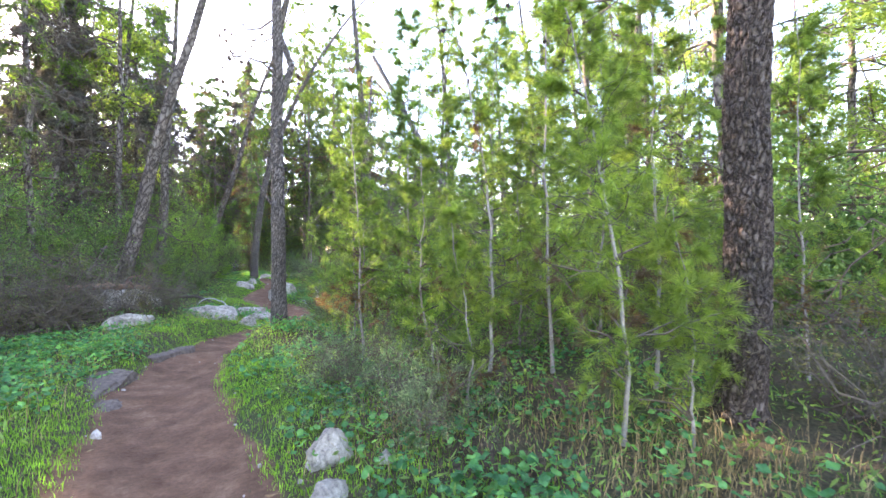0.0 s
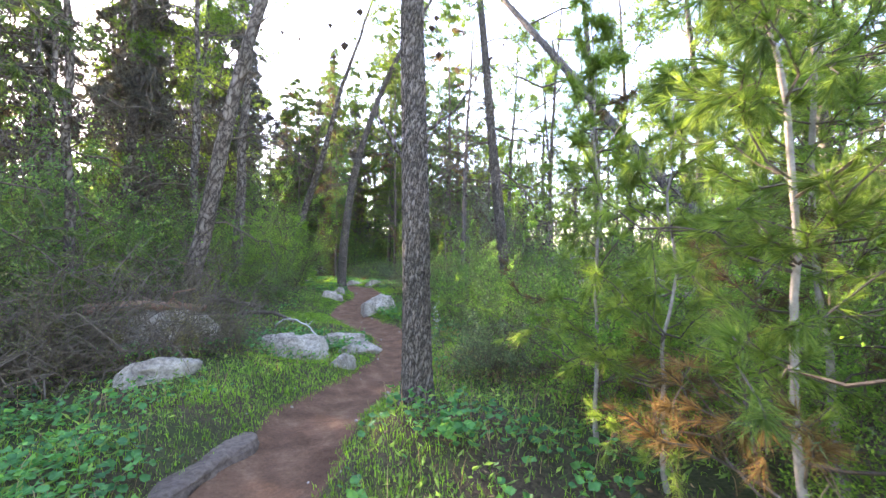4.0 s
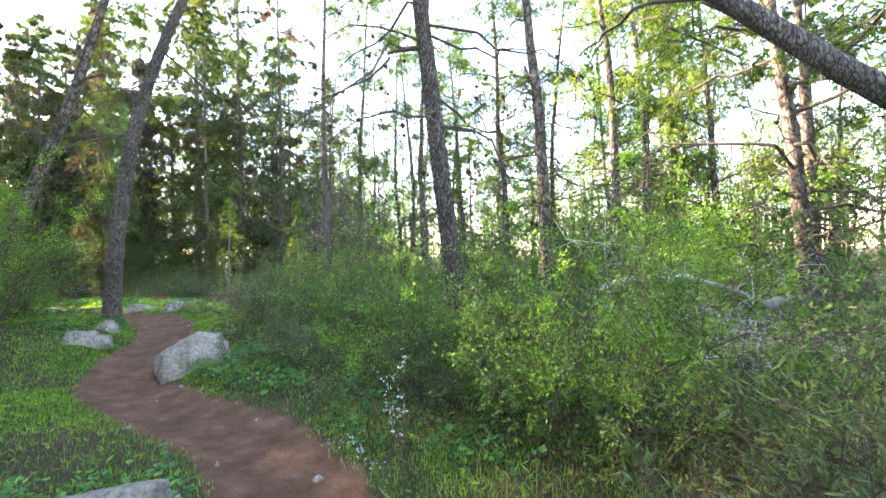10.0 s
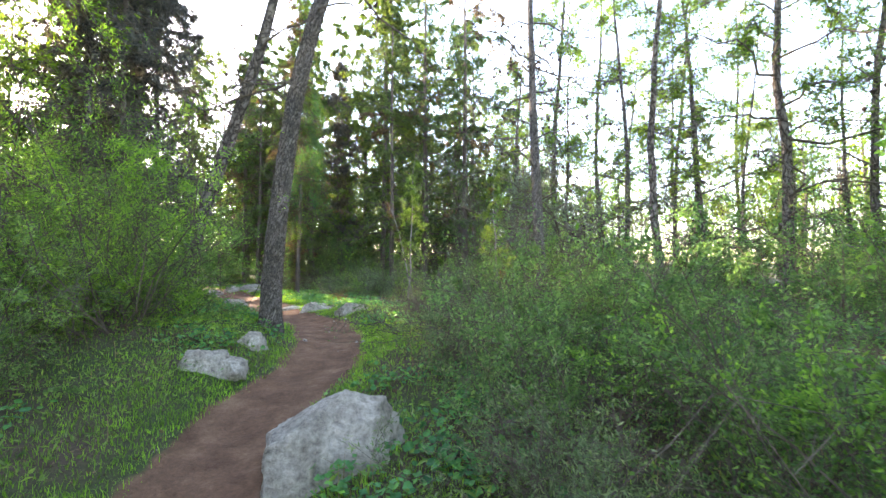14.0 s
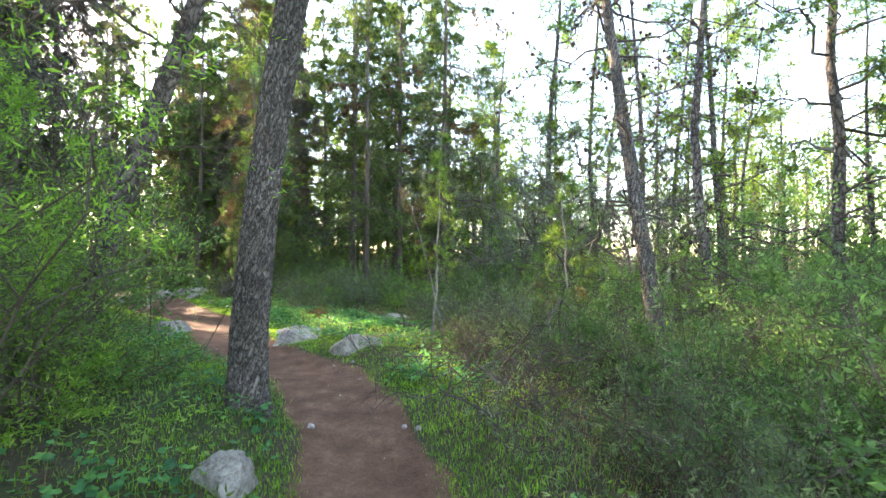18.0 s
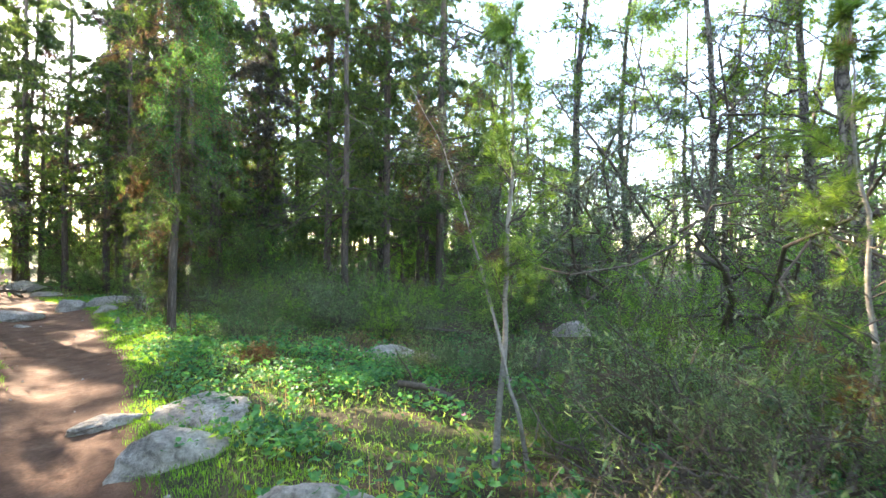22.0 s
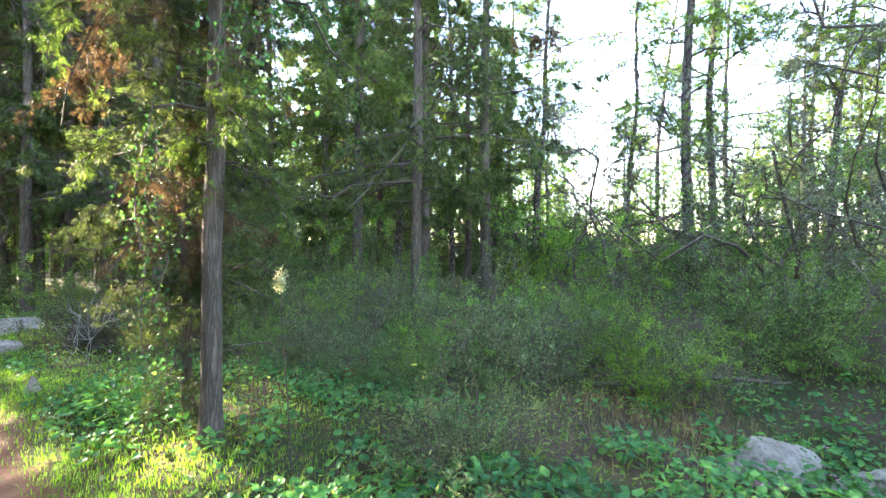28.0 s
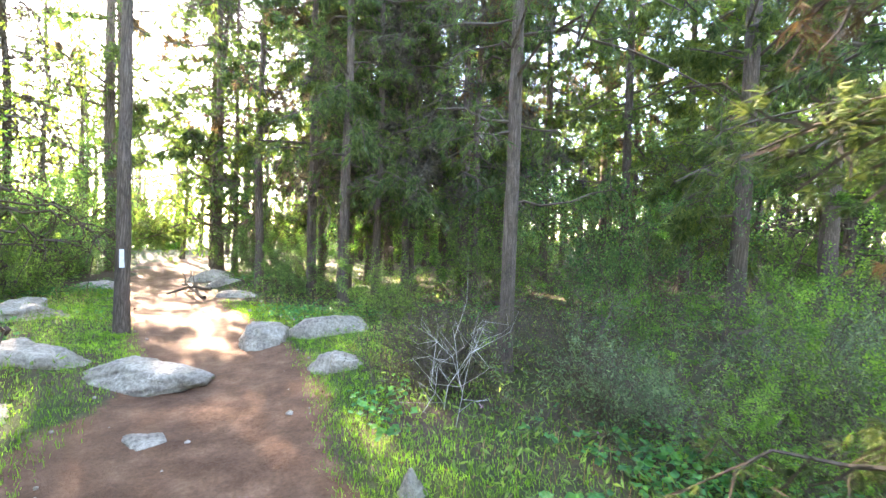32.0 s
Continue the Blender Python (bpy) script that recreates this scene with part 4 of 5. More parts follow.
stand(young_pine("young_pine", 3.4, 75, (0.05, 0), 0.6, 0.045, 2, 14, 0.3), -6.5, 21.0)
stand(young_pine("young_pine", 2.5, 76, (-0.8, 0.1), 0.4, 0.03, 1, 5, 0.5, NEEDLE_BROWN, "thin leaning dead sapling with few withered needles"), -6.3, 20.95)
stand(young_pine("young_pine", 2.8, 77, (0.1, 0), 0.7, 0.04, 2, 14), -4.6, 20.6)

# ---- bushes ----
B1 = stand(shrub("bush", 1.0, 1.35, 81, 44, 11000, 0.036, 0.02, SHRUB, label="rounded green bush with fine dense leaves"), *clear_of(-2.1, 11.7, 0.95))
B2 = stand(shrub("bush", 1.0, 1.25, 82, 40, 10500, 0.036, 0.02, SHRUB_LIGHT, label="light green bush with upright leafy shoots", upright=1.0), *clear_of(-2.3, 10.9, 0.95))
B3 = stand(shrub("bush", 1.0, 1.15, 83, 40, 10500, 0.038, 0.022, SHRUB_DARK, label="dark green bush with dense small leaves"), *clear_of(-4.7, 18.7, 0.7), size=0.75)
B4 = stand(shrub("bush", 1.0, 1.15, 84, 46, 4200, 0.036, 0.02, SCRUB, TWIG, label="dry brownish bush with bare twigs", subs=5, thick=2.0), *clear_of(-6.7, 9.3, 0.85))
B5 = stand(shrub("bush", 0.8, 0.75, 85, 60, 7000, 0.048, 0.01, GREYGREEN, STEM, label="low grey-green bush with thin shoots", upright=1.0), *clear_of(-4.8, 16.6, 0.6))
B6 = stand(shrub("bush", 1.05, 2.0, 86, 48, 19000, 0.05, 0.012, SHRUB_LIGHT, label="tall bright green bush with feathery shoots", upright=1.1, loose=0.05), *clear_of(-9.1, 16.6, 1.1))
B7 = stand(shrub("bush", 1.3, 2.4, 87, 44, 13000, 0.056, 0.032, SHRUB_DARK, label="tall dark bush in the undergrowth", upright=1.0, loose=0.06), -11.5, 11.5)
BUSH_R = {B1: 0.95, B2: 0.95, B3: 0.95, B4: 0.85, B5: 0.6, B6: 1.1, B7: 1.2}
for src, spots in ((B1, [(-24.4, 31.4, 20, 1.3), (-26.4, 33.6, 90, 1.4), (-25.6, 28.6, 10, 1.3), (-22.6, 36.0, 50, 1.3), (-19.6, 34.6, 10, 1.0), (-22.0, 28.6, 60, 0.8), (-27.0, 37.0, 60, 1.5), (-16.4, 32.6, 0, 0.9), (-1.0, 12.2, 40, 1.1), (-4.0, 15.4, 100, 1.0), (-9.6, 18.2, 200, 1.3), (-8.6, 14.6, 10, 0.8), (-0.7, 10.2, 250, 1.1), (-4.4, 20.8, 20, 0.6), (-0.2, 8.4, 160, 1.0),
                        (-5.6, 27.0, 120, 1.1), (1.4, 8.4, 60, 1.3), (-10.6, 17.4, 60, 1.3), (-2.7, 14.4, 130, 1.0), (2.4, 7.2, 40, 1.2), (-3.0, 17.4, 80, 1.2)]),
                   (B2, [(-7.9, 26.5, 60, 0.6), (-11.2, 29.6, 10, 0.7), (-12.0, 28.6, 70, 0.5), (-10.6, 31.8, 0, 1.0), (-12.4, 31.6, 90, 0.8), (-9.3, 13.9, 30, 0.9), (-3.2, 13.0, 210, 0.9), (-1.1, 7.8, 20, 0.9), (-4.7, 22.4, 70, 0.6), (-10.0, 27.6, 30, 0.5), (-8.4, 28.6, 160, 0.7), (-6.8, 29.4, 20, 0.5), (-5.9, 30.6, 80, 0.55), (-7.4, 30.4, 40, 0.5), (-7.7, 27.6, 30, 0.7), (0.4, 7.4, 300, 1.0), (-0.6, 6.8, 100, 0.7), (-1.9, 12.9, 10, 1.0), (-0.4, 5.4, 30, 0.6), (0.9, 5.2, 60, 0.7), (2.0, 6.0, 10, 0.8)]),
                   (B3, [(-10.3, 26.7, 50, 0.6), (-9.3, 26.9, 140, 0.5), (-6.1, 21.2, 0, 0.45), (-3.8, 17.0, 75, 1.2), (-3.1, 15.9, 200, 1.0), (-2.9, 19.0, 10, 1.3),
                        (-5.0, 27.8, 20, 1.2), (-2.2, 16.4, 10, 1.1), (-9.4, 31.6, 0, 1.1), (-4.0, 24.6, 0, 1.1)]),
                   (B4, [(-7.0, 5.9, 10, 0.9), (-5.75, 8.0, 20, 0.6), (-5.5, 8.7, 200, 0.5), (-6.3, 7.3, 60, 0.6), (-6.4, 7.2, 90, 0.9), (-8.3, 10.4, 40, 1.2), (-6.1, 19.4, 20, 0.5), (-14.3, 29.7, 10, 0.7), (3.4, 5.6, 60, 1.1), (-6.9, 6.2, 10, 0.9), (3.0, 2.6, 20, 0.8), (-13.1, 30.4, 90, 0.7)]),
                   (B5, [(-11.0, 30.2, 150, 1.1), (-8.9, 27.4, 100, 1.2), (-9.9, 29.6, 30, 1.3), (-11.2, 28.9, 20, 0.9), (-10.9, 27.6, 60, 0.9), (-0.3, 2.95, 10, 0.7), (-0.9, 4.1, 120, 0.7), (-4.3, 18.2, 20, 1.0), (-1.4, 9.2, 60, 1.1), (-2.2, 8.9, 130, 0.9), (-5.4, 19.8, 200, 0.9), (-6.9, 24.2, 40, 0.7), (-6.0, 23.4, 70, 0.8), (-10.0, 25.4, 100, 0.7), (-7.3, 26.9, 0, 0.9), (-12.7, 29.3, 30, 0.9), (-5.2, 21.2, 20, 1.0), (-4.2, 14.0, 20, 0.8), (-2.6, 12.6, 0, 0.9)]),
                   (B6, [(-10.3, 15.0, 70, 1.0), (-9.4, 13.8, 150, 0.9), (-11.5, 17.2, 240, 1.1), (-12.2, 20.4, 10, 1.0), (-3.6, 21.6, 10, 0.55), (-2.6, 20.6, 90, 0.6), (-9.9, 10.4, 10, 0.9), (-4.0, 23.2, 60, 0.55)]),
                   (B7, [(-8.0, 7.0, 30, 0.65), (-8.8, 5.6, 80, 0.7), (-10.2, 9.0, 50, 1.0), (-11.8, 7.4, 120, 1.1), (-10.6, 12.8, 200, 1.0), (-13.2, 14.4, 20, 1.2), (-13.4, 18.6, 80, 1.1), (-13.6, 24.0, 140, 1.0), (-14.8, 21.4, 0, 1.2), (-2.0, 31.2, 10, 1.2), (0.6, 19.0, 100, 0.7), (1.4, 13.4, 30, 0.7), (3.2, 10.6, 10, 0.8), (-0.6, 21.4, 40, 0.6), (4.2, 7.8, 70, 1.0), (-12.0, 34.2, 60, 1.0), (-14.6, 34.4, 60, 0.9), (-25.6, 33.9, 60, 1.0), (-24.0, 35.2, 10, 1.0), (-27.4, 35.0, 10, 1.1)])):
    for x, y, turn, size in spots:
        x, y = clear_of(x, y, BUSH_R[src] * size)
        again(src, x, y, turn, size)

stand(brush("dead_branches", 0.9, 0.8, 91), -5.4, 18.2)
stand(brush("dead_branches", 1.1, 1.0, 92, 90), -6.6, 7.6)
stand(brush("dead_branches", 1.2, 0.9, 93, 70), -9.2, 13.0)
stand(brush("dead_branches", 1.4, 1.2, 94, 60, TWIG_PALE, "bleached fallen branches in the thicket"), 1.2, 12.3)
stand(brush("dead_branches", 0.8, 0.5, 95, 50, TWIG, "grey fallen branches in the thicket"), -5.2, 20.4)
stand(shrub("dead_sapling", 0.14, 1.2, 96, 4, 0, material=TWIG_PALE, stem=TWIG_PALE, label="bleached bare dead sapling with thin twigs", upright=1.0, subs=7, thick=0.8), -14.15, 29.0)
again(B4, -14.4, 29.4, 40, 0.6)

# ---- rocks ----
for a in [(-0.72, 2.75, 0.34, 0.28, 0.3, 20, 1), (-0.62, 2.3, 0.3, 0.22, 0.18, 60, 2), (-0.35, 2.62, 0.12, 0.1, 0.1, 0, 3),
          (-6.3, 8.6, 1.7, 1.1, 1.15, 30, 4), (-5.5, 7.5, 0.7, 0.5, 0.35, 80, 5), (-5.05, 9.5, 0.75, 0.6, 0.6, 10, 6), (-4.5, 10.5, 0.75, 0.55, 0.3, 40, 7), (-4.3, 9.4, 0.5, 0.35, 0.28, 70, 8), (-4.95, 11.0, 0.8, 0.5, 0.35, 15, 9), (-5.5, 9.9, 0.9, 0.7, 0.5, 10, 20),
          (-5.52, 14.6, 0.95, 0.75, 0.75, 25, 10), (-7.3, 16.1, 0.5, 0.35, 0.35, 0, 11), (-7.45, 16.85, 0.4, 0.3, 0.3, 60, 12), (-7.45, 16.0, 0.6, 0.45, 0.35, 20, 21),
          (-7.55, 20.45, 0.75, 0.45, 0.36, 10, 13), (-8.75, 21.25, 0.65, 0.6, 0.36, 70, 14), (-9.0, 22.2, 1.1, 0.8, 0.2, 30, 15), (-9.75, 22.0, 0.6, 0.35, 0.14, 50, 16), (-11.4, 22.2, 0.9, 0.6, 0.4, 0, 17),
          (-7.15, 25.0, 0.8, 0.45, 0.35, 0, 18), (-6.4, 24.2, 0.9, 0.4, 0.25, 100, 19), (-7.75, 25.3, 0.9, 0.55, 0.36, 10, 22), (-4.4, 26.2, 0.8, 0.5, 0.4, 0, 23),
          (-18.6, 28.4, 1.5, 0.8, 0.4, 20, 24), (-17.45, 28.8, 1.35, 0.85, 0.4, 30, 25), (-17.3, 30.6, 0.9, 0.6, 0.5, 50, 26), (-16.6, 31.2, 1.1, 0.6, 0.5, 20, 27), (-15.6, 29.8, 0.7, 0.5, 0.35, 0, 28), (-13.95, 27.85, 0.17, 0.15, 0.2, 0, 29),
          (-21.3, 29.9, 1.3, 0.9, 0.5, 0, 30), (-17.5, 27.5, 0.8, 0.5, 0.25, 70, 31), (-22.5, 30.6, 1.0, 0.8, 0.45, 0, 32), (-23.5, 35.5, 1.4, 0.9, 0.5, 0, 33)]:
    rock(*a)
for a in [(-20.6, 33.6, 1.2, 0.7, 0.4, 20, 44), (-22.2, 34.9, 1.0, 0.7, 0.5, 80, 45), (-18.0, 27.2, 0.5, 0.4, 0.2, 0, 46), (-16.1, 27.9, 0.35, 0.3, 0.14, 50, 47), (-24.6, 33.2, 1.6, 0.9, 0.5, 30, 48)]:
    rock(*a, sink=0.58, label="low grey bedrock slab showing through the earth")


for a in [(-3.72, 4.7, 1.9, 0.75, 0.3, 118, 40), (-4.05, 6.2, 1.2, 0.6, 0.24, 100, 41), (-3.2, 4.0, 0.9, 0.45, 0.2, 125, 42)]:
    rock(*a, sink=0.78, material=SLAB, label="earth-stained bedrock ledge at the edge of the trail")


def log(name, a, b, r, material, label, bow=0.06, knots=5, seed=0):
    """A fallen stem from a to b (x, y, height over the ground), with stubs."""
    rng = np.random.RandomState(seed)
    root = new(name)
    s = np.linspace(0, 1, 12)[:, None]
    A, B = (np.array([p[0], p[1], ground_z(p[0], p[1]) + p[2] + r * 0.8]) for p in (a, b))
    P = A + (B - A) * s + np.cumsum(rng.normal(size=(12, 3)), 0) * bow * 0.12 + np.array([0, 0, bow]) * np.sin(s * np.pi)
    part("trunk", tubes(Geo(), P[None], (r * np.linspace(1, 0.6, 12))[None], 10), material, root, smooth=True)
    c, t = along(np.repeat(P[None], knots, 0), rng.uniform(0.15, 0.95, knots))
    for i in range(knots):
        L = wands(rng, c[i : i + 1], (rng.normal(size=3) + np.array([0, 0, 0.6]))[None], rng.uniform(2, 9) * r, 5, 0, 0.3)
        part("stub", tubes(Geo(), L, (r * np.linspace(0.35, 0.12, 5))[None], 5), material, root)
    return tagged(root, label, "log")


log("log", (-7.3, 22.9, 0.12), (-6.6, 22.5, 0.0), 0.04, STEM, "short pale broken log in the green plants", seed=1)
log("log", (-8.2, 26.9, 0.05), (-6.2, 26.5, 0.1), 0.03, TWIG, "long thin fallen stem behind the rocks", seed=2)
log("log", (-8.0, 26.6, 0.1), (-6.6, 26.9, 0.02), 0.025, TWIG, "long thin fallen stem behind the rocks", seed=3)
log("log", (0.6, 11.6, 0.75), (1.9, 11.9, 0.7), 0.06, BARK_YOUNG, "pale fallen log caught in the thicket", seed=4)
log("log", (-0.6, 12.6, 0.9), (2.6, 13.0, 0.5), 0.035, TWIG_PALE, "long bleached fallen branch in the thicket", 0.25, 8, seed=5)
log("log", (-6.4, 11.2, 0.0), (-5.2, 10.4, 0.02), 0.016, TWIG_PALE, "thin bleached branch lying in the grass", 0.22, 7, seed=6)
log("log", (-8.2, 12.6, 0.1), (-6.4, 12.0, 0.05), 0.05, TWIG, "grey fallen branch beside the trail", 0.1, 8, seed=7)
log("log", (-9.6, 12.3, 0.35), (-7.7, 12.9, 0.15), 0.06, TWIG, "grey fallen branch beside the trail", 0.1, 9, seed=8)
PEELED = plain_material("peeled_reddish_wood", (0.11, 0.055, 0.036), (0.27, 0.16, 0.11), 26, 0.9, 0.7, 0.012)
log("log", (-7.2, 8.2, 0.55), (-6.0, 8.85, 0.5), 0.075, PEELED, "broken reddish-brown log lying on a boulder", 0.04, 5, seed=21)
log("log", (-5.5, 20.9, 0.05), (-4.9, 20.5, 0.1), 0.014, TWIG, "grey broken branch in the undergrowth", 0.1, 6, seed=9)
log("log", (-20.9, 32.9, 0.05), (-22.6, 33.9, 0.1), 0.05, TWIG, "grey fallen branch among the stones", 0.1, 9, seed=11)
log("log", (-21.2, 33.4, 0.15), (-22.0, 33.0, 0.1), 0.04, TWIG, "grey fallen branch among the stones", 0.1, 9, seed=12)

# rusty dry fern in the green plants
fern = shrub("dry_fern", 0.3, 0.34, 130, 26, 2200, 0.05, 0.014, RUST, RUST, "rust-brown withered fern among green leaves", upright=0.9)
stand(fern, -9.28, 24.05, 0, 0.7)
again(fern, -10.7, 27.2, 10, 0.8)

# white-flowering sprig at the edge of the bushes
spr = new("flowering_sprig")
rng = np.random.RandomState(14)
P = wands(rng, np.array([[0, 0, 0], [0.05, 0, 0], [0, 0.05, 0.0]]), np.array([[-0.25, 0.1, 1.0], [-0.6, -0.1, 0.55], [0.1, 0.1, 1.0]]), np.array([0.8, 0.65, 0.75]), 9, -0.1, 0.2)
tagged(part("branchwork", tubes(Geo(), P, np.repeat(np.linspace(0.006, 0.002, 9)[None], 3, 0), 5), STEM, spr), kind="stuff")
c, t = along(np.repeat(P, 45, 0), rng.uniform(0.35, 1, 135))
PETAL = leaf_material("white_petals", (0.55, 0.56, 0.52), (0.68, 0.69, 0.65), (0.8, 0.8, 0.77), (1, 1, 1), 0.6, 0.3)
tagged(part("blossom", leaves(Geo(), c + rng.normal(size=c.shape) * 0.015, rng.normal(size=c.shape), rng, 0.022, 0.014), PETAL, spr, "small white blossom"), kind="stuff")
stand(tagged(spr, "upright sprig with small white blossom", "plant"), -3.12, 10.95)

# tall stalk with a pale flower head beside the ivy-hung cypress
stalk = new("flowering_stalk")
P = np.array([[(0.05, 0.0, 0), (0.03, 0.01, 0.4), (0, 0, 0.8), (-0.01, 0, 1.12)]])
part("stem", tubes(Geo(), P, np.linspace(0.006, 0.003, 4)[None], 5), STEM, stalk)
c = np.array([[-0.01, 0, 1.16]]) + rng.normal(size=(300, 3)) * np.array([0.018, 0.018, 0.034])
CREAM = leaf_material("cream_blossom", (0.45, 0.45, 0.24), (0.58, 0.58, 0.34), (0.7, 0.7, 0.46), (1, 1, 0.8), 0.6, 0.35)
part("flower_head", leaves(Geo(), c, rng.normal(size=c.shape) + np.array([0, 0, 0.5]), rng, 0.017, 0.01), CREAM, stalk, "pale cream flower head")
stand(tagged(stalk, "tall thin stalk with a pale cream flower head", "plant"), -11.04, 25.49)

# painted trail mark on a trunk
mark = Geo()
ang = np.linspace(-0.3, 0.3, 7)
zz = np.linspace(0, 0.26, 4)
A, Z = np.meshgrid(ang, zz)
V = np.stack([np.cos(A) * 0.106, np.sin(A) * 0.106, Z], -1).reshape(-1, 3)
i = (np.arange(3)[:, None] * 7 + np.arange(6)[None]).ravel()
mark.add(V, np.stack([i, i + 1, i + 8, i + 7], -1))
blaze = part("trail_mark", mark, WHITE_PAINT, smooth=True)
blaze.matrix_world = pose(-19.4, 30.1, ground_z(-19.4, 30.1) + 0.98, 0, 0, -38)
tagged(blaze, "white painted trail mark on a trunk", "trail mark")

# ivy on the cypress beside the trail
rng = np.random.RandomState(15)
ivy = new("ivy")
az = rng.uniform(-1.5, 1.6, 44)
st = np.stack([np.cos(az) * 0.5, np.sin(az) * 0.5, rng.uniform(3.5, 7.5, 44)], -1)
P = wands(rng, st, np.stack([np.cos(az) * 0.4, np.sin(az) * 0.4, az * 0 - 0.6], -1), rng.uniform(0.5, 1.1, 44), 9, -0.5, 0.3)
Q = wands(rng, np.array([[-0.3, -0.12, 2.3], [-0.33, -0.05, 2.2]]), np.array([[-0.03, -0.05, -1.0], [0.1, -0.1, -1.0]]), np.array([2.3, 2.0]), 9, 0, 0.12)
P = np.concatenate([P, Q])
tagged(part("vine_growth", tubes(Geo(), P, np.repeat(np.linspace(0.006, 0.003, 9)[None], len(P), 0), 4), STEM, ivy), kind="stuff")
c, t = along(np.repeat(P, 260, 0), rng.uniform(0, 1, 260 * len(P)))
tagged(part("foliage", leaves(Geo(), c + rng.normal(size=c.shape) * 0.07, rng.normal(size=c.shape) + np.array([0, 0, -0.8]), rng, 0.03, 0.026), IVY, ivy), kind="stuff")
ivy.matrix_world = pose(-11.6, 25.95, ground_z(-11.6, 25.95))
tagged(ivy, "ivy trailing from a cypress crown", "ivy")

stump = new("log")
P = np.array([[(-0.42, 3.55, 0), (-0.3, 3.58, 0.03), (-0.15, 3.62, 0.05), (-0.06, 3.65, 0.05)]])
P[..., 2] += ground_z(-0.3, 3.6) + 0.07
part("trunk", tubes(Geo(), P, np.array([[0.085, 0.095, 0.09, 0.08]]), 12), CONE, stump, smooth=True)
tagged(stump, "short dark rotten log in the grass", "log")

# ---- woods all round ----
rng = np.random.RandomState(77)
# odd pines take the brighter needles, so their crowns look sunlit by colour
TALL = [pine("pine_tree", 12 + i, 0.26, (0.6 - 0.4 * i, 0.3), 200 + i, 0.24, 28, 8, 2.9, 5, 7, dead_from=0.1, fine=0.02, needle_len=0.15, sides=9, joined=True, needle=NEEDLE_BRIGHT if i % 2 else NEEDLE, label="tall pine in the woods with a loose crown") for i in range(4)]
DARK = [cypress("cypress_tree", 10 + i, 2.0, 0.22, 220 + i, 0.04, n=60, dense=1.3, blade=0.12, label="dark cypress standing in the woods", brown=0.06 * i) for i in range(3)]
BARE = [pine("pine_tree", 12 + i, 0.2, (0.8 - 0.7 * i, 0.2), 210 + i, 0.66, 12, 40, 2.2, 3, 7, dead_from=0.08, fine=0.022, needle_len=0.16, sides=9, joined=True, cone_rate=1.2, label="slim pine with many dead grey limbs and cones") for i in range(3)]
LOW = [shrub("bush", 1.5, 2.2, 240 + i, 24, 6000, 0.085, 0.05, (SHRUB, SHRUB_DARK, SHRUB_LIGHT)[i], label="leafy bush in the undergrowth of the woods", upright=0.9, subs=3, loose=0.1) for i in range(3)]
placed = [(o.matrix_world.translation.x, o.matrix_world.translation.y) for o in scene.objects if o.parent is None and o.type == "EMPTY" and ("_tree" in o.name) and o not in TALL + DARK + BARE]
fresh = list(TALL + DARK + LOW + BARE)


def settle(src, x, y, size):
    m = Matrix.LocRotScale((x, y, ground_z(x, y) - 0.05), Euler((0, 0, rng.uniform(0, 6.28))), [size] * 3)
    if src in fresh:
        src.matrix_world = m
        fresh.remove(src)
    else:
        copy_thing(src, m)


# lines along which the low sun reaches the trail
OPEN = [(0.6, 4.2), (-3.3, 11.8), (-14.6, 28.0)]
THIN = [(-8.0, 28.4), (-10.5, 29.0)]
FIXED = [(-26.8, 38.8, 1), (-24.9, 37.2, 1), (-15.6, 21.2, 2), (-18.0, 23.2, 2), (-18.9, 25.5, 0), (-12.2, 16.8, 0), (-11.2, 14.8, 2), (-16.4, 20.5, 1), (-17.8, 23.6, 2), (-15.2, 17.0, 0), (-13.2, 12.6, 2), (-15.4, 13.6, 2), (-17.0, 16.6, 1), (-12.0, 10.2, 2), (-15.0, 10.6, 2),
         (-18.4, 12.8, 0), (-19.0, 19.0, 2), (-6.8, 36.0, 1), (-7.4, 38.5, 2), (3.6, 18.4, 0), (5.2, 14.4, 0), (6.4, 20.4, 0), (3.8, 25.8, 0), (7.6, 16.4, 0), (8.4, 11.6, 0), (3.4, 33.6, 2),
         (5.6, 8.2, 0), (6.6, 4.6, 0), (4.8, 11.2, 2), (0.4, 34.5, 0), (-1.6, 37.0, 2), (9.0, 7.0, 0), (-20.6, 22.4, 1), (-11.6, 7.0, 2), (-14.0, 6.4, 2), (-23.8, 30.6, 2), (-26.0, 32.0, 0), (-25.6, 36.2, 2), (-28.6, 36.4, 1), (-29.0, 33.6, 2), (-31.0, 38.5, 1), (-24.4, 38.4, 2), (-29.5, 31.0, 0)]


def off_line(x, y, reach=34, lines=OPEN):
    """Signed distance of a place from the nearest sun line, or 99."""
    best = 99.0
    for a, b in lines:
        k = (x - a) * 0.58 + (y - b) * 0.814
        if 3 < (y - b) * 0.58 - (x - a) * 0.814 < reach and abs(k) < abs(best):
            best = k
    return best


def lane(x, y):
    """Distance from the open grassy lane beyond the thicket."""
    return abs((x + 10.5) * 0.875 - (y - 22.7) * 0.485) if y > 26 else 99.0


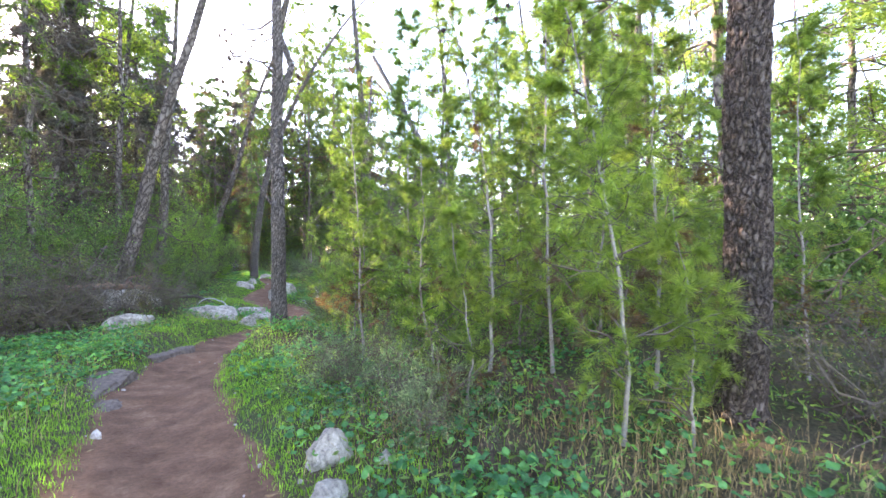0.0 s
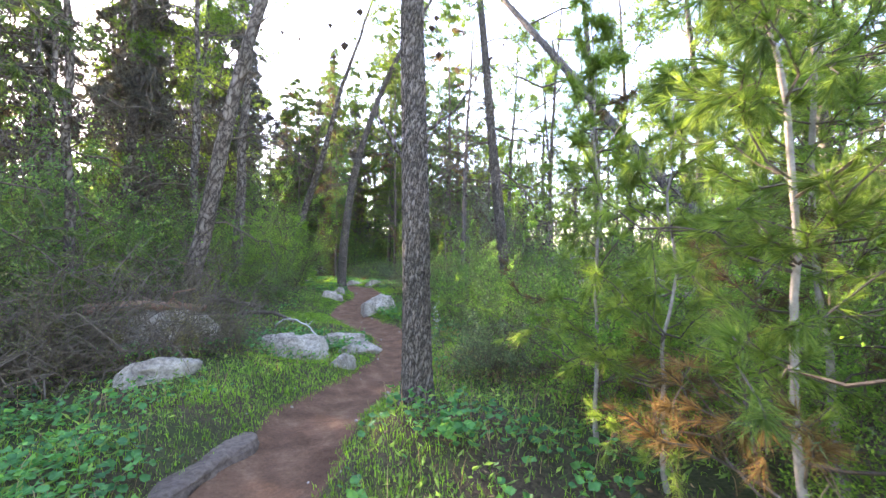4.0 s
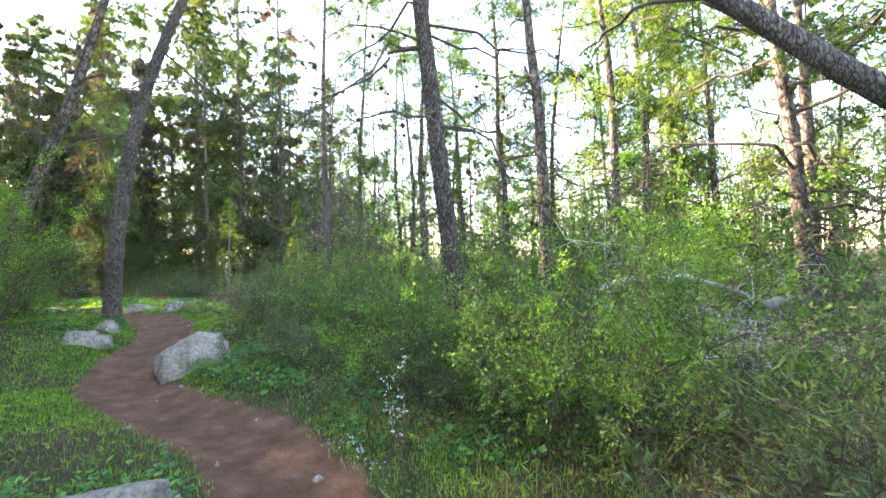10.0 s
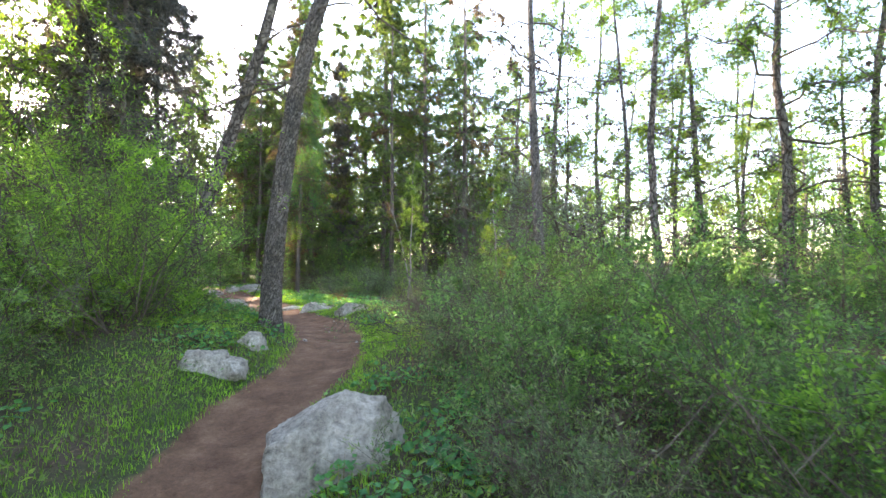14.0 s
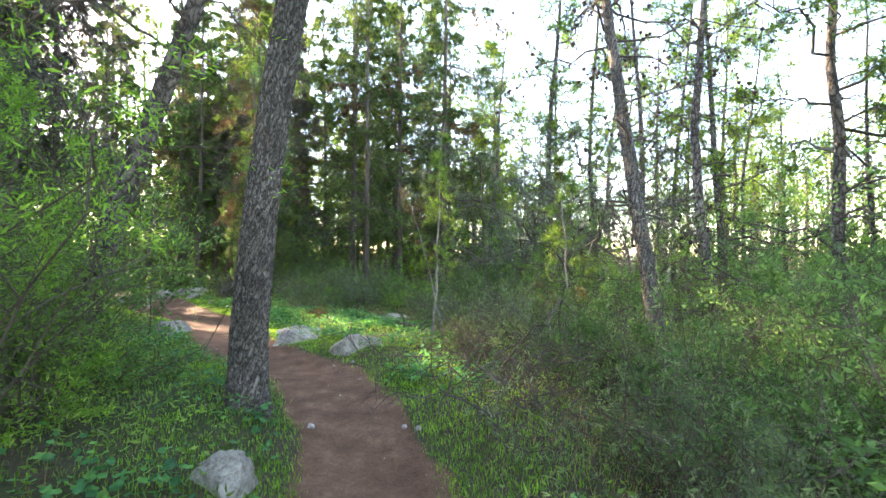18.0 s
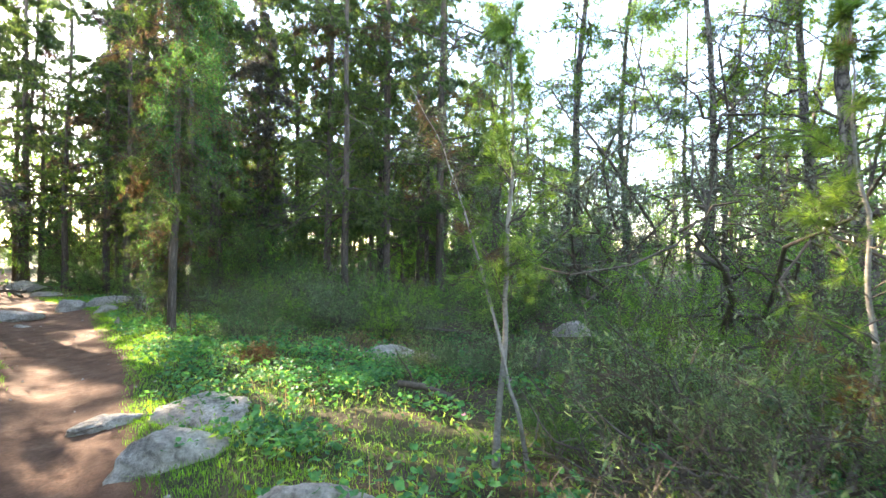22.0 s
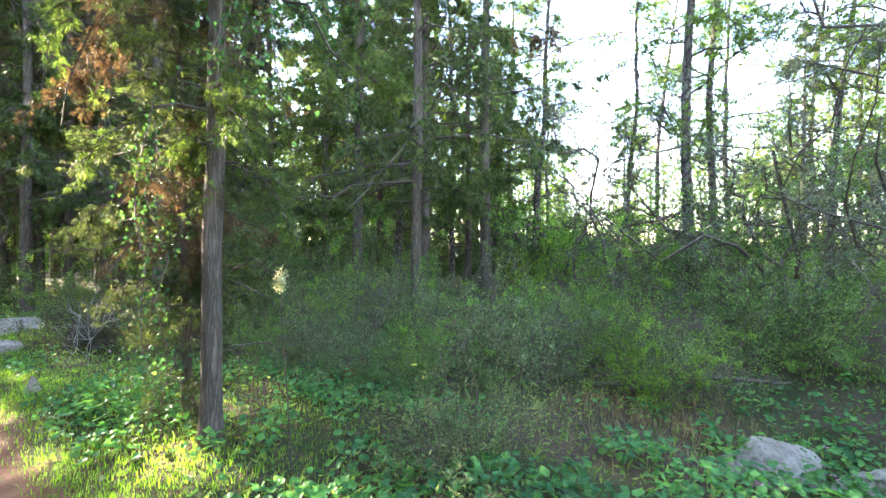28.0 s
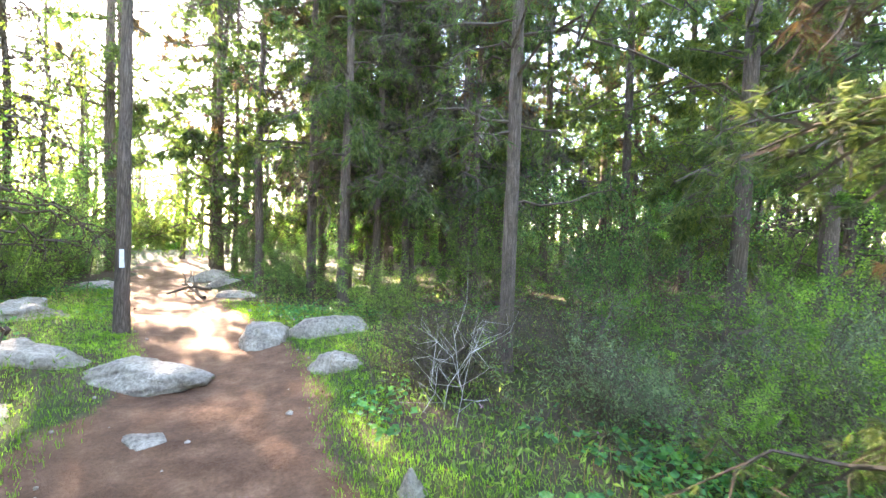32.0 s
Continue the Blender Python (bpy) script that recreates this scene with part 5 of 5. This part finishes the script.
for x, y, kind in FIXED:
    k = off_line(x, y)
    if abs(k) < 1.3:
        step = math.copysign(1.4, k) - k
        x, y = x + 0.58 * step, y + 0.814 * step
    placed.append((x, y))
    src = (TALL, DARK, BARE)[kind]
    settle(src[rng.randint(len(src))], x, y, rng.uniform(0.95, 1.15) * (1.25 if kind == 1 else 1.0))
made = 0
for _ in range(9000):
    if made > 135:
        break
    x, y = rng.uniform(-32, 20), rng.uniform(2 if made % 5 else -12, 58)
    d = float(trail_at(np.array([x]), np.array([y]))[0][0])
    left = x < -8 - 0.4 * (y - 20)
    if d < (4.0 if left else 8.0) or d > 26 or (-8 < x < 5 and 20 < y < 29) or min(math.hypot(x - a, y - b) for a, b in placed) < 2.1:
        continue
    gap = abs(off_line(x, y, 34, OPEN + THIN)) < 1.7
    if abs(off_line(x, y)) < 1.1 or lane(x, y) < 1.6 or (-24 < x < -6 and 30 < y < 46 and rng.uniform() < 0.6):
        continue
    placed.append((x, y))
    pick = rng.uniform()
    dark = 0.42 if (left or (y > 30 and x < -6)) else 0.12
    kinds = BARE if gap or pick > (0.62 if left else 0.85) else DARK if pick < dark else TALL
    settle(kinds[rng.randint(len(kinds))], x, y, rng.uniform(0.75, 1.1))
    made += 1
for a, b in OPEN:
    for reach in range(9, 34, 2):
        side = rng.uniform(-1.1, 1.1)
        x, y = a - 0.814 * reach + 0.58 * side, b + 0.58 * reach + 0.814 * side
        if float(trail_at(np.array([x]), np.array([y]))[0][0]) > 5.0 and min(math.hypot(x - u, y - v) for u, v in placed) > 1.2:
            settle(DARK[reach % 3] if reach % 4 == 1 else LOW[reach % 3], x, y, 0.24 * reach / 12 if reach % 4 == 1 else min(1.2, 0.09 * reach))
made = 0
for _ in range(900):
    x, y = rng.uniform(-40, 28), rng.uniform(-10, 58)
    d = float(trail_at(np.array([x]), np.array([y]))[0][0])
    if (5 if x < -16 and y > 24 else 9) < d < 27 and made < 165 and not (-9 < x < 4 and 21 < y < 34) and not (-22 < x < -6 and 30 < y < 44):
        settle(LOW[rng.randint(3)], x, y, rng.uniform(0.7, 1.35))
        made += 1

# far woods closing the horizon, seen only as a mass of foliage
g, gt = Geo(), Geo()
n = 600
a, rad = rng.uniform(radians(5), radians(175), n), rng.uniform(33, 70, n)
a[:90] += np.pi
cx, cy = -6 + np.cos(a) * rad, 15 + np.sin(a) * rad
lit = np.array([lane(u, v) > 2.5 for u, v in zip(cx, cy)])
cx, cy, n = cx[lit], cy[lit], int(lit.sum())
cz = height(cx, cy)
hh = np.array([h if abs(off_line(u, v, 80)) > 1.7 else min(h, 0.2 * math.hypot(u + 8, v - 16)) for u, v, h in zip(cx, cy, rng.uniform(7, 13, n))])
per, lumps = 400, 20
round_top = rng.uniform(size=n) < 0.6
low = np.where(round_top, rng.uniform(0.35, 0.6, n), 0.05)[:, None]
s = low + (1 - low) * rng.uniform(0, 1, (n, lumps)) ** 0.8
out = rng.uniform(0.1, 1, (n, lumps)) * np.where(round_top[:, None], 2.4, 2.1 * np.minimum(1, 1.25 * (1.04 - s)))
az = rng.uniform(0, 2 * np.pi, (n, lumps))
C = np.stack([cx[:, None] + np.cos(az) * out, cy[:, None] + np.sin(az) * out, cz[:, None] + s * hh[:, None]], -1)
C = (C[:, :, None] + rng.normal(size=(n, lumps, per // lumps, 3)) * np.array([0.42, 0.42, 0.3])).reshape(-1, 3)
W = rng.normal(size=C.shape) + np.array([0, 0, -0.2])
wedges(g, C, W, rng, 0.36, 0.13)
tagged(part("far_woods", g, NEEDLE), "dense foliage of the distant woods", "woods", kind="stuff")
P = np.stack([np.stack([cx, cy, cz - 0.3], -1), np.stack([cx + 0.3, cy, cz + hh * 0.5], -1), np.stack([cx, cy, cz + hh], -1)], 1)
tubes(gt, P, np.repeat(np.array([[0.14, 0.09, 0.02]]), n, 0), 5)
tagged(part("far_trunks", gt, BARK_FAR), "trunks of the distant woods", "woods", kind="stuff")

# ---- ground cover ----


def scatter(rng, n, box, keep):
    x, y = rng.uniform(box[0], box[1], n), rng.uniform(box[2], box[3], n)
    d, _, w = trail_at(x, y)
    ok = rng.uniform(size=n) < keep(x, y, d, w)
    return x[ok], y[ok]


def patchy(x, y, scale, seed):
    return fbm(np.stack([x, y, x * 0], -1) * scale, seed, 3)


def blades(rng, x, y, h, width, bend=0.5):
    n = len(x)
    z = height(x, y)
    a = rng.uniform(0, 2 * np.pi, n)
    out = np.stack([np.cos(a), np.sin(a), a * 0], -1)
    side = np.stack([-np.sin(a), np.cos(a), a * 0], -1)
    H = (h * rng.uniform(0.4, 1.2, n))[:, None]
    b = np.stack([x, y, z - 0.01], -1)
    up = np.array([0, 0, 1.0])
    k = (bend * rng.uniform(0.2, 1, n))[:, None]
    m1 = b + up * H * 0.55 + out * H * k * 0.3
    tip = b + up * H * (1 - 0.3 * k) + out * H * k
    W = width / 2 * side
    V = np.stack([b - W, b + W, m1 + W * 0.8, m1 - W * 0.8, tip], 1)
    i = np.arange(n)[:, None] * 5
    return Geo().add(V, i + np.array([0, 1, 2, 3]), i + np.array([3, 2, 4]))


BOX = (-24, 8, -3, 40)
rng = np.random.RandomState(9)
x, y = scatter(rng, 4200000, BOX, lambda x, y, d, w: smooth01(0.75, 1.1, d / w) * np.exp(-np.maximum(d - w - 0.3, 0) / 0.7) * np.maximum(0.45, smooth01(0.28, 0.48, patchy(x, y, 0.9, 51))) * (y < 33))
tagged(part("grass", blades(rng, x, y, 0.065, 0.0048, 0.8), GRASS), "fresh bright green grass along the trail", "grass", kind="stuff")
STRAW = [(1.4, 2.3, 0.6), (0.9, 2.9, 0.4), (-0.2, 3.0, 0.35), (-2.2, 9.3, 0.8), (-1.4, 9.9, 0.8), (-3.0, 12.2, 0.5), (-4.9, 17.3, 0.6), (-8.0, 26.2, 0.7)]


def strawy(x, y):
    return np.maximum.reduce([np.exp(-((x - a) ** 2 + (y - b) ** 2) / (r * r)) for a, b, r in STRAW])


x, y = scatter(rng, 900000, (-10, 3, 0, 28), lambda x, y, d, w: smooth01(1.15, 1.6, d / w) * strawy(x, y) * 0.4)
tagged(part("dry_grass", blades(rng, x, y, 0.2, 0.004, 1.1), DRY_GRASS), "tall withered grass beside the trail", "grass", kind="stuff")
x, y = scatter(rng, 90000, BOX, lambda x, y, d, w: smooth01(1.05, 1.5, d / w) * np.exp(-np.maximum(d - w, 0) / 3.0) * smooth01(0.42, 0.62, patchy(x, y, 0.7, 53)) * 0.9)
tagged(part("dry_grass", blades(rng, x, y, 0.26, 0.005, 0.8), DRY_GRASS), "thin dry straw-coloured grass", "grass", kind="stuff")


def broadleaf(rng, x, y, size, lift):
    """Round scalloped leaves on short stalks, several to a plant."""
    n = len(x)
    z = height(x, y)
    k = 9
    ang = np.arange(k) * 2 * np.pi / k
    prof = 1 + 0.12 * np.cos(ang * 5) - 0.35 * np.exp(-((ang - np.pi) ** 2) / 0.18)
    c = np.stack([x, y, z + lift * rng.uniform(0.2, 1.2, n)], -1)
    nrm = unit(np.stack([rng.normal(size=n) * 0.45, rng.normal(size=n) * 0.45, np.ones(n)], -1))
    A = unit(np.cross(nrm, rng.normal(size=(n, 3))))
    B = np.cross(nrm, A)
    S = (size * rng.uniform(0.5, 1.25, n))[:, None, None]
    ring = c[:, None] + S * prof[None, :, None] * (np.cos(ang)[None, :, None] * A[:, None] + np.sin(ang)[None, :, None] * B[:, None]) + nrm[:, None] * S * 0.18 * (np.cos(ang * 3)[None, :, None] + 1)
    V = np.concatenate([c[:, None], ring], 1)
    i = np.arange(n)[:, None, None] * (k + 1)
    T = i + np.array([(0, 1 + j, 1 + (j + 1) % k) for j in range(k)])[None]
    return Geo().add(V, None, T)


SPOTS = [(-5.2, 5.2, 1.6), (-4.2, 3.2, 0.9), (0.3, 2.0, 0.7), (-1.7, 5.2, 0.8), (-2.2, 6.0, 0.6), (-5.4, 10.4, 1.0), (-4.9, 15.4, 0.9), (-7.4, 17.0, 0.9), (-8.2, 21.2, 0.7), (-7.4, 24.2, 2.0), (-8.8, 24.4, 1.6), (-9.6, 25.2, 1.0), (-8.2, 22.8, 1.0), (-12.6, 26.8, 0.9), (-12.2, 27.8, 1.2), (-10.6, 26.6, 1.0), (-6.4, 18.9, 0.6), (-5.6, 13.6, 0.4), (-4.85, 14.3, 0.7), (-4.5, 13.3, 0.6), (-4.2, 12.4, 0.5), (-10.6, 24.6, 0.8)]


def leafy(x, y, d, w):
    k = 0.0
    for a, b, r in SPOTS:
        k = np.maximum(k, np.exp(-(((x - a) ** 2 + (y - b) ** 2) / (r * r)) ** 2))
    k = np.maximum(k, 0.35 * smooth01(0.5, 0.62, patchy(x, y, 0.5, 57)) * np.exp(-np.maximum(d - 2, 0) / 4))
    return smooth01(1.02, 1.3, d / w) * k * smooth01(0.35, 0.55, patchy(x, y, 2.2, 59))


x, y = scatter(rng, 1100000, BOX, lambda x, y, d, w: leafy(x, y, d, w) * 0.9)
tagged(part("ground_plants", broadleaf(rng, x, y, 0.027, 0.14), BROADLEAF), "low dark green broad-leaved plants covering the ground", "ground plants", kind="stuff")
x, y = scatter(rng, 160000, BOX, lambda x, y, d, w: smooth01(0.6, 1.2, d / w) * np.exp(-np.maximum(d - w, 0) / 2.0) * 0.75)
z = height(x, y) + 0.012
g = leaves(Geo(), np.stack([x, y, z], -1), np.stack([rng.normal(size=len(x)), rng.normal(size=len(x)), rng.normal(size=len(x)) * 0.15], -1), rng, 0.045, 0.016)
tagged(part("leaf_litter", g, LITTER), "brown fallen leaves and needles on the ground", "leaf litter", kind="stuff")
x, y = scatter(rng, 60000, BOX, lambda x, y, d, w: np.exp(-(((d / w) - 0.95) / 0.3) ** 2) * 0.16 + 0.015 * (d < w))
sz = 0.011 * np.exp(rng.normal(size=len(x)) * 0.5)
V = (BALL_S[None] * rng.uniform(0.6, 1.2, (len(x), 1, 3)) + rng.normal(size=(len(x), len(BALL_S), 3)) * 0.12) * sz[:, None, None] + np.stack([x, y, height(x, y) + sz * 0.2], -1)[:, None]
g = Geo().add(V, None, np.arange(len(x))[:, None, None] * len(BALL_S) + BALL_SF[None])
tagged(part("pebbles", g, PEBBLE), "small loose stones along the trail", "pebbles", kind="stuff")
x, y = scatter(rng, 500000, BOX, lambda x, y, d, w: smooth01(1.2, 1.8, d / w) * np.exp(-np.maximum(d - 3, 0) / 3.0) * 0.45)
z = height(x, y) + rng.uniform(0.0, 0.12, len(x))
g = leaves(Geo(), np.stack([x, y, z], -1), np.stack([rng.normal(size=len(x)), rng.normal(size=len(x)), rng.uniform(0.1, 1.4, len(x))], -1), rng, 0.07, 0.02)
tagged(part("herbs", g, SHRUB), "low mixed green herbs on the forest floor", "herbs", kind="stuff")

x, y = scatter(rng, 30000, BOX, lambda x, y, d, w: leafy(x, y, d, w) * 0.03 * (y > 21))
c = np.stack([x, y, height(x, y) + 0.16], -1)
tagged(part("flowers", leaves(Geo(), np.repeat(c, 4, 0), rng.normal(size=(4 * len(x), 3)) + np.array([0, 0, 0.8]), rng, 0.03, 0.016), FLOWER), "small pink cyclamen flowers", "flowers", kind="stuff")
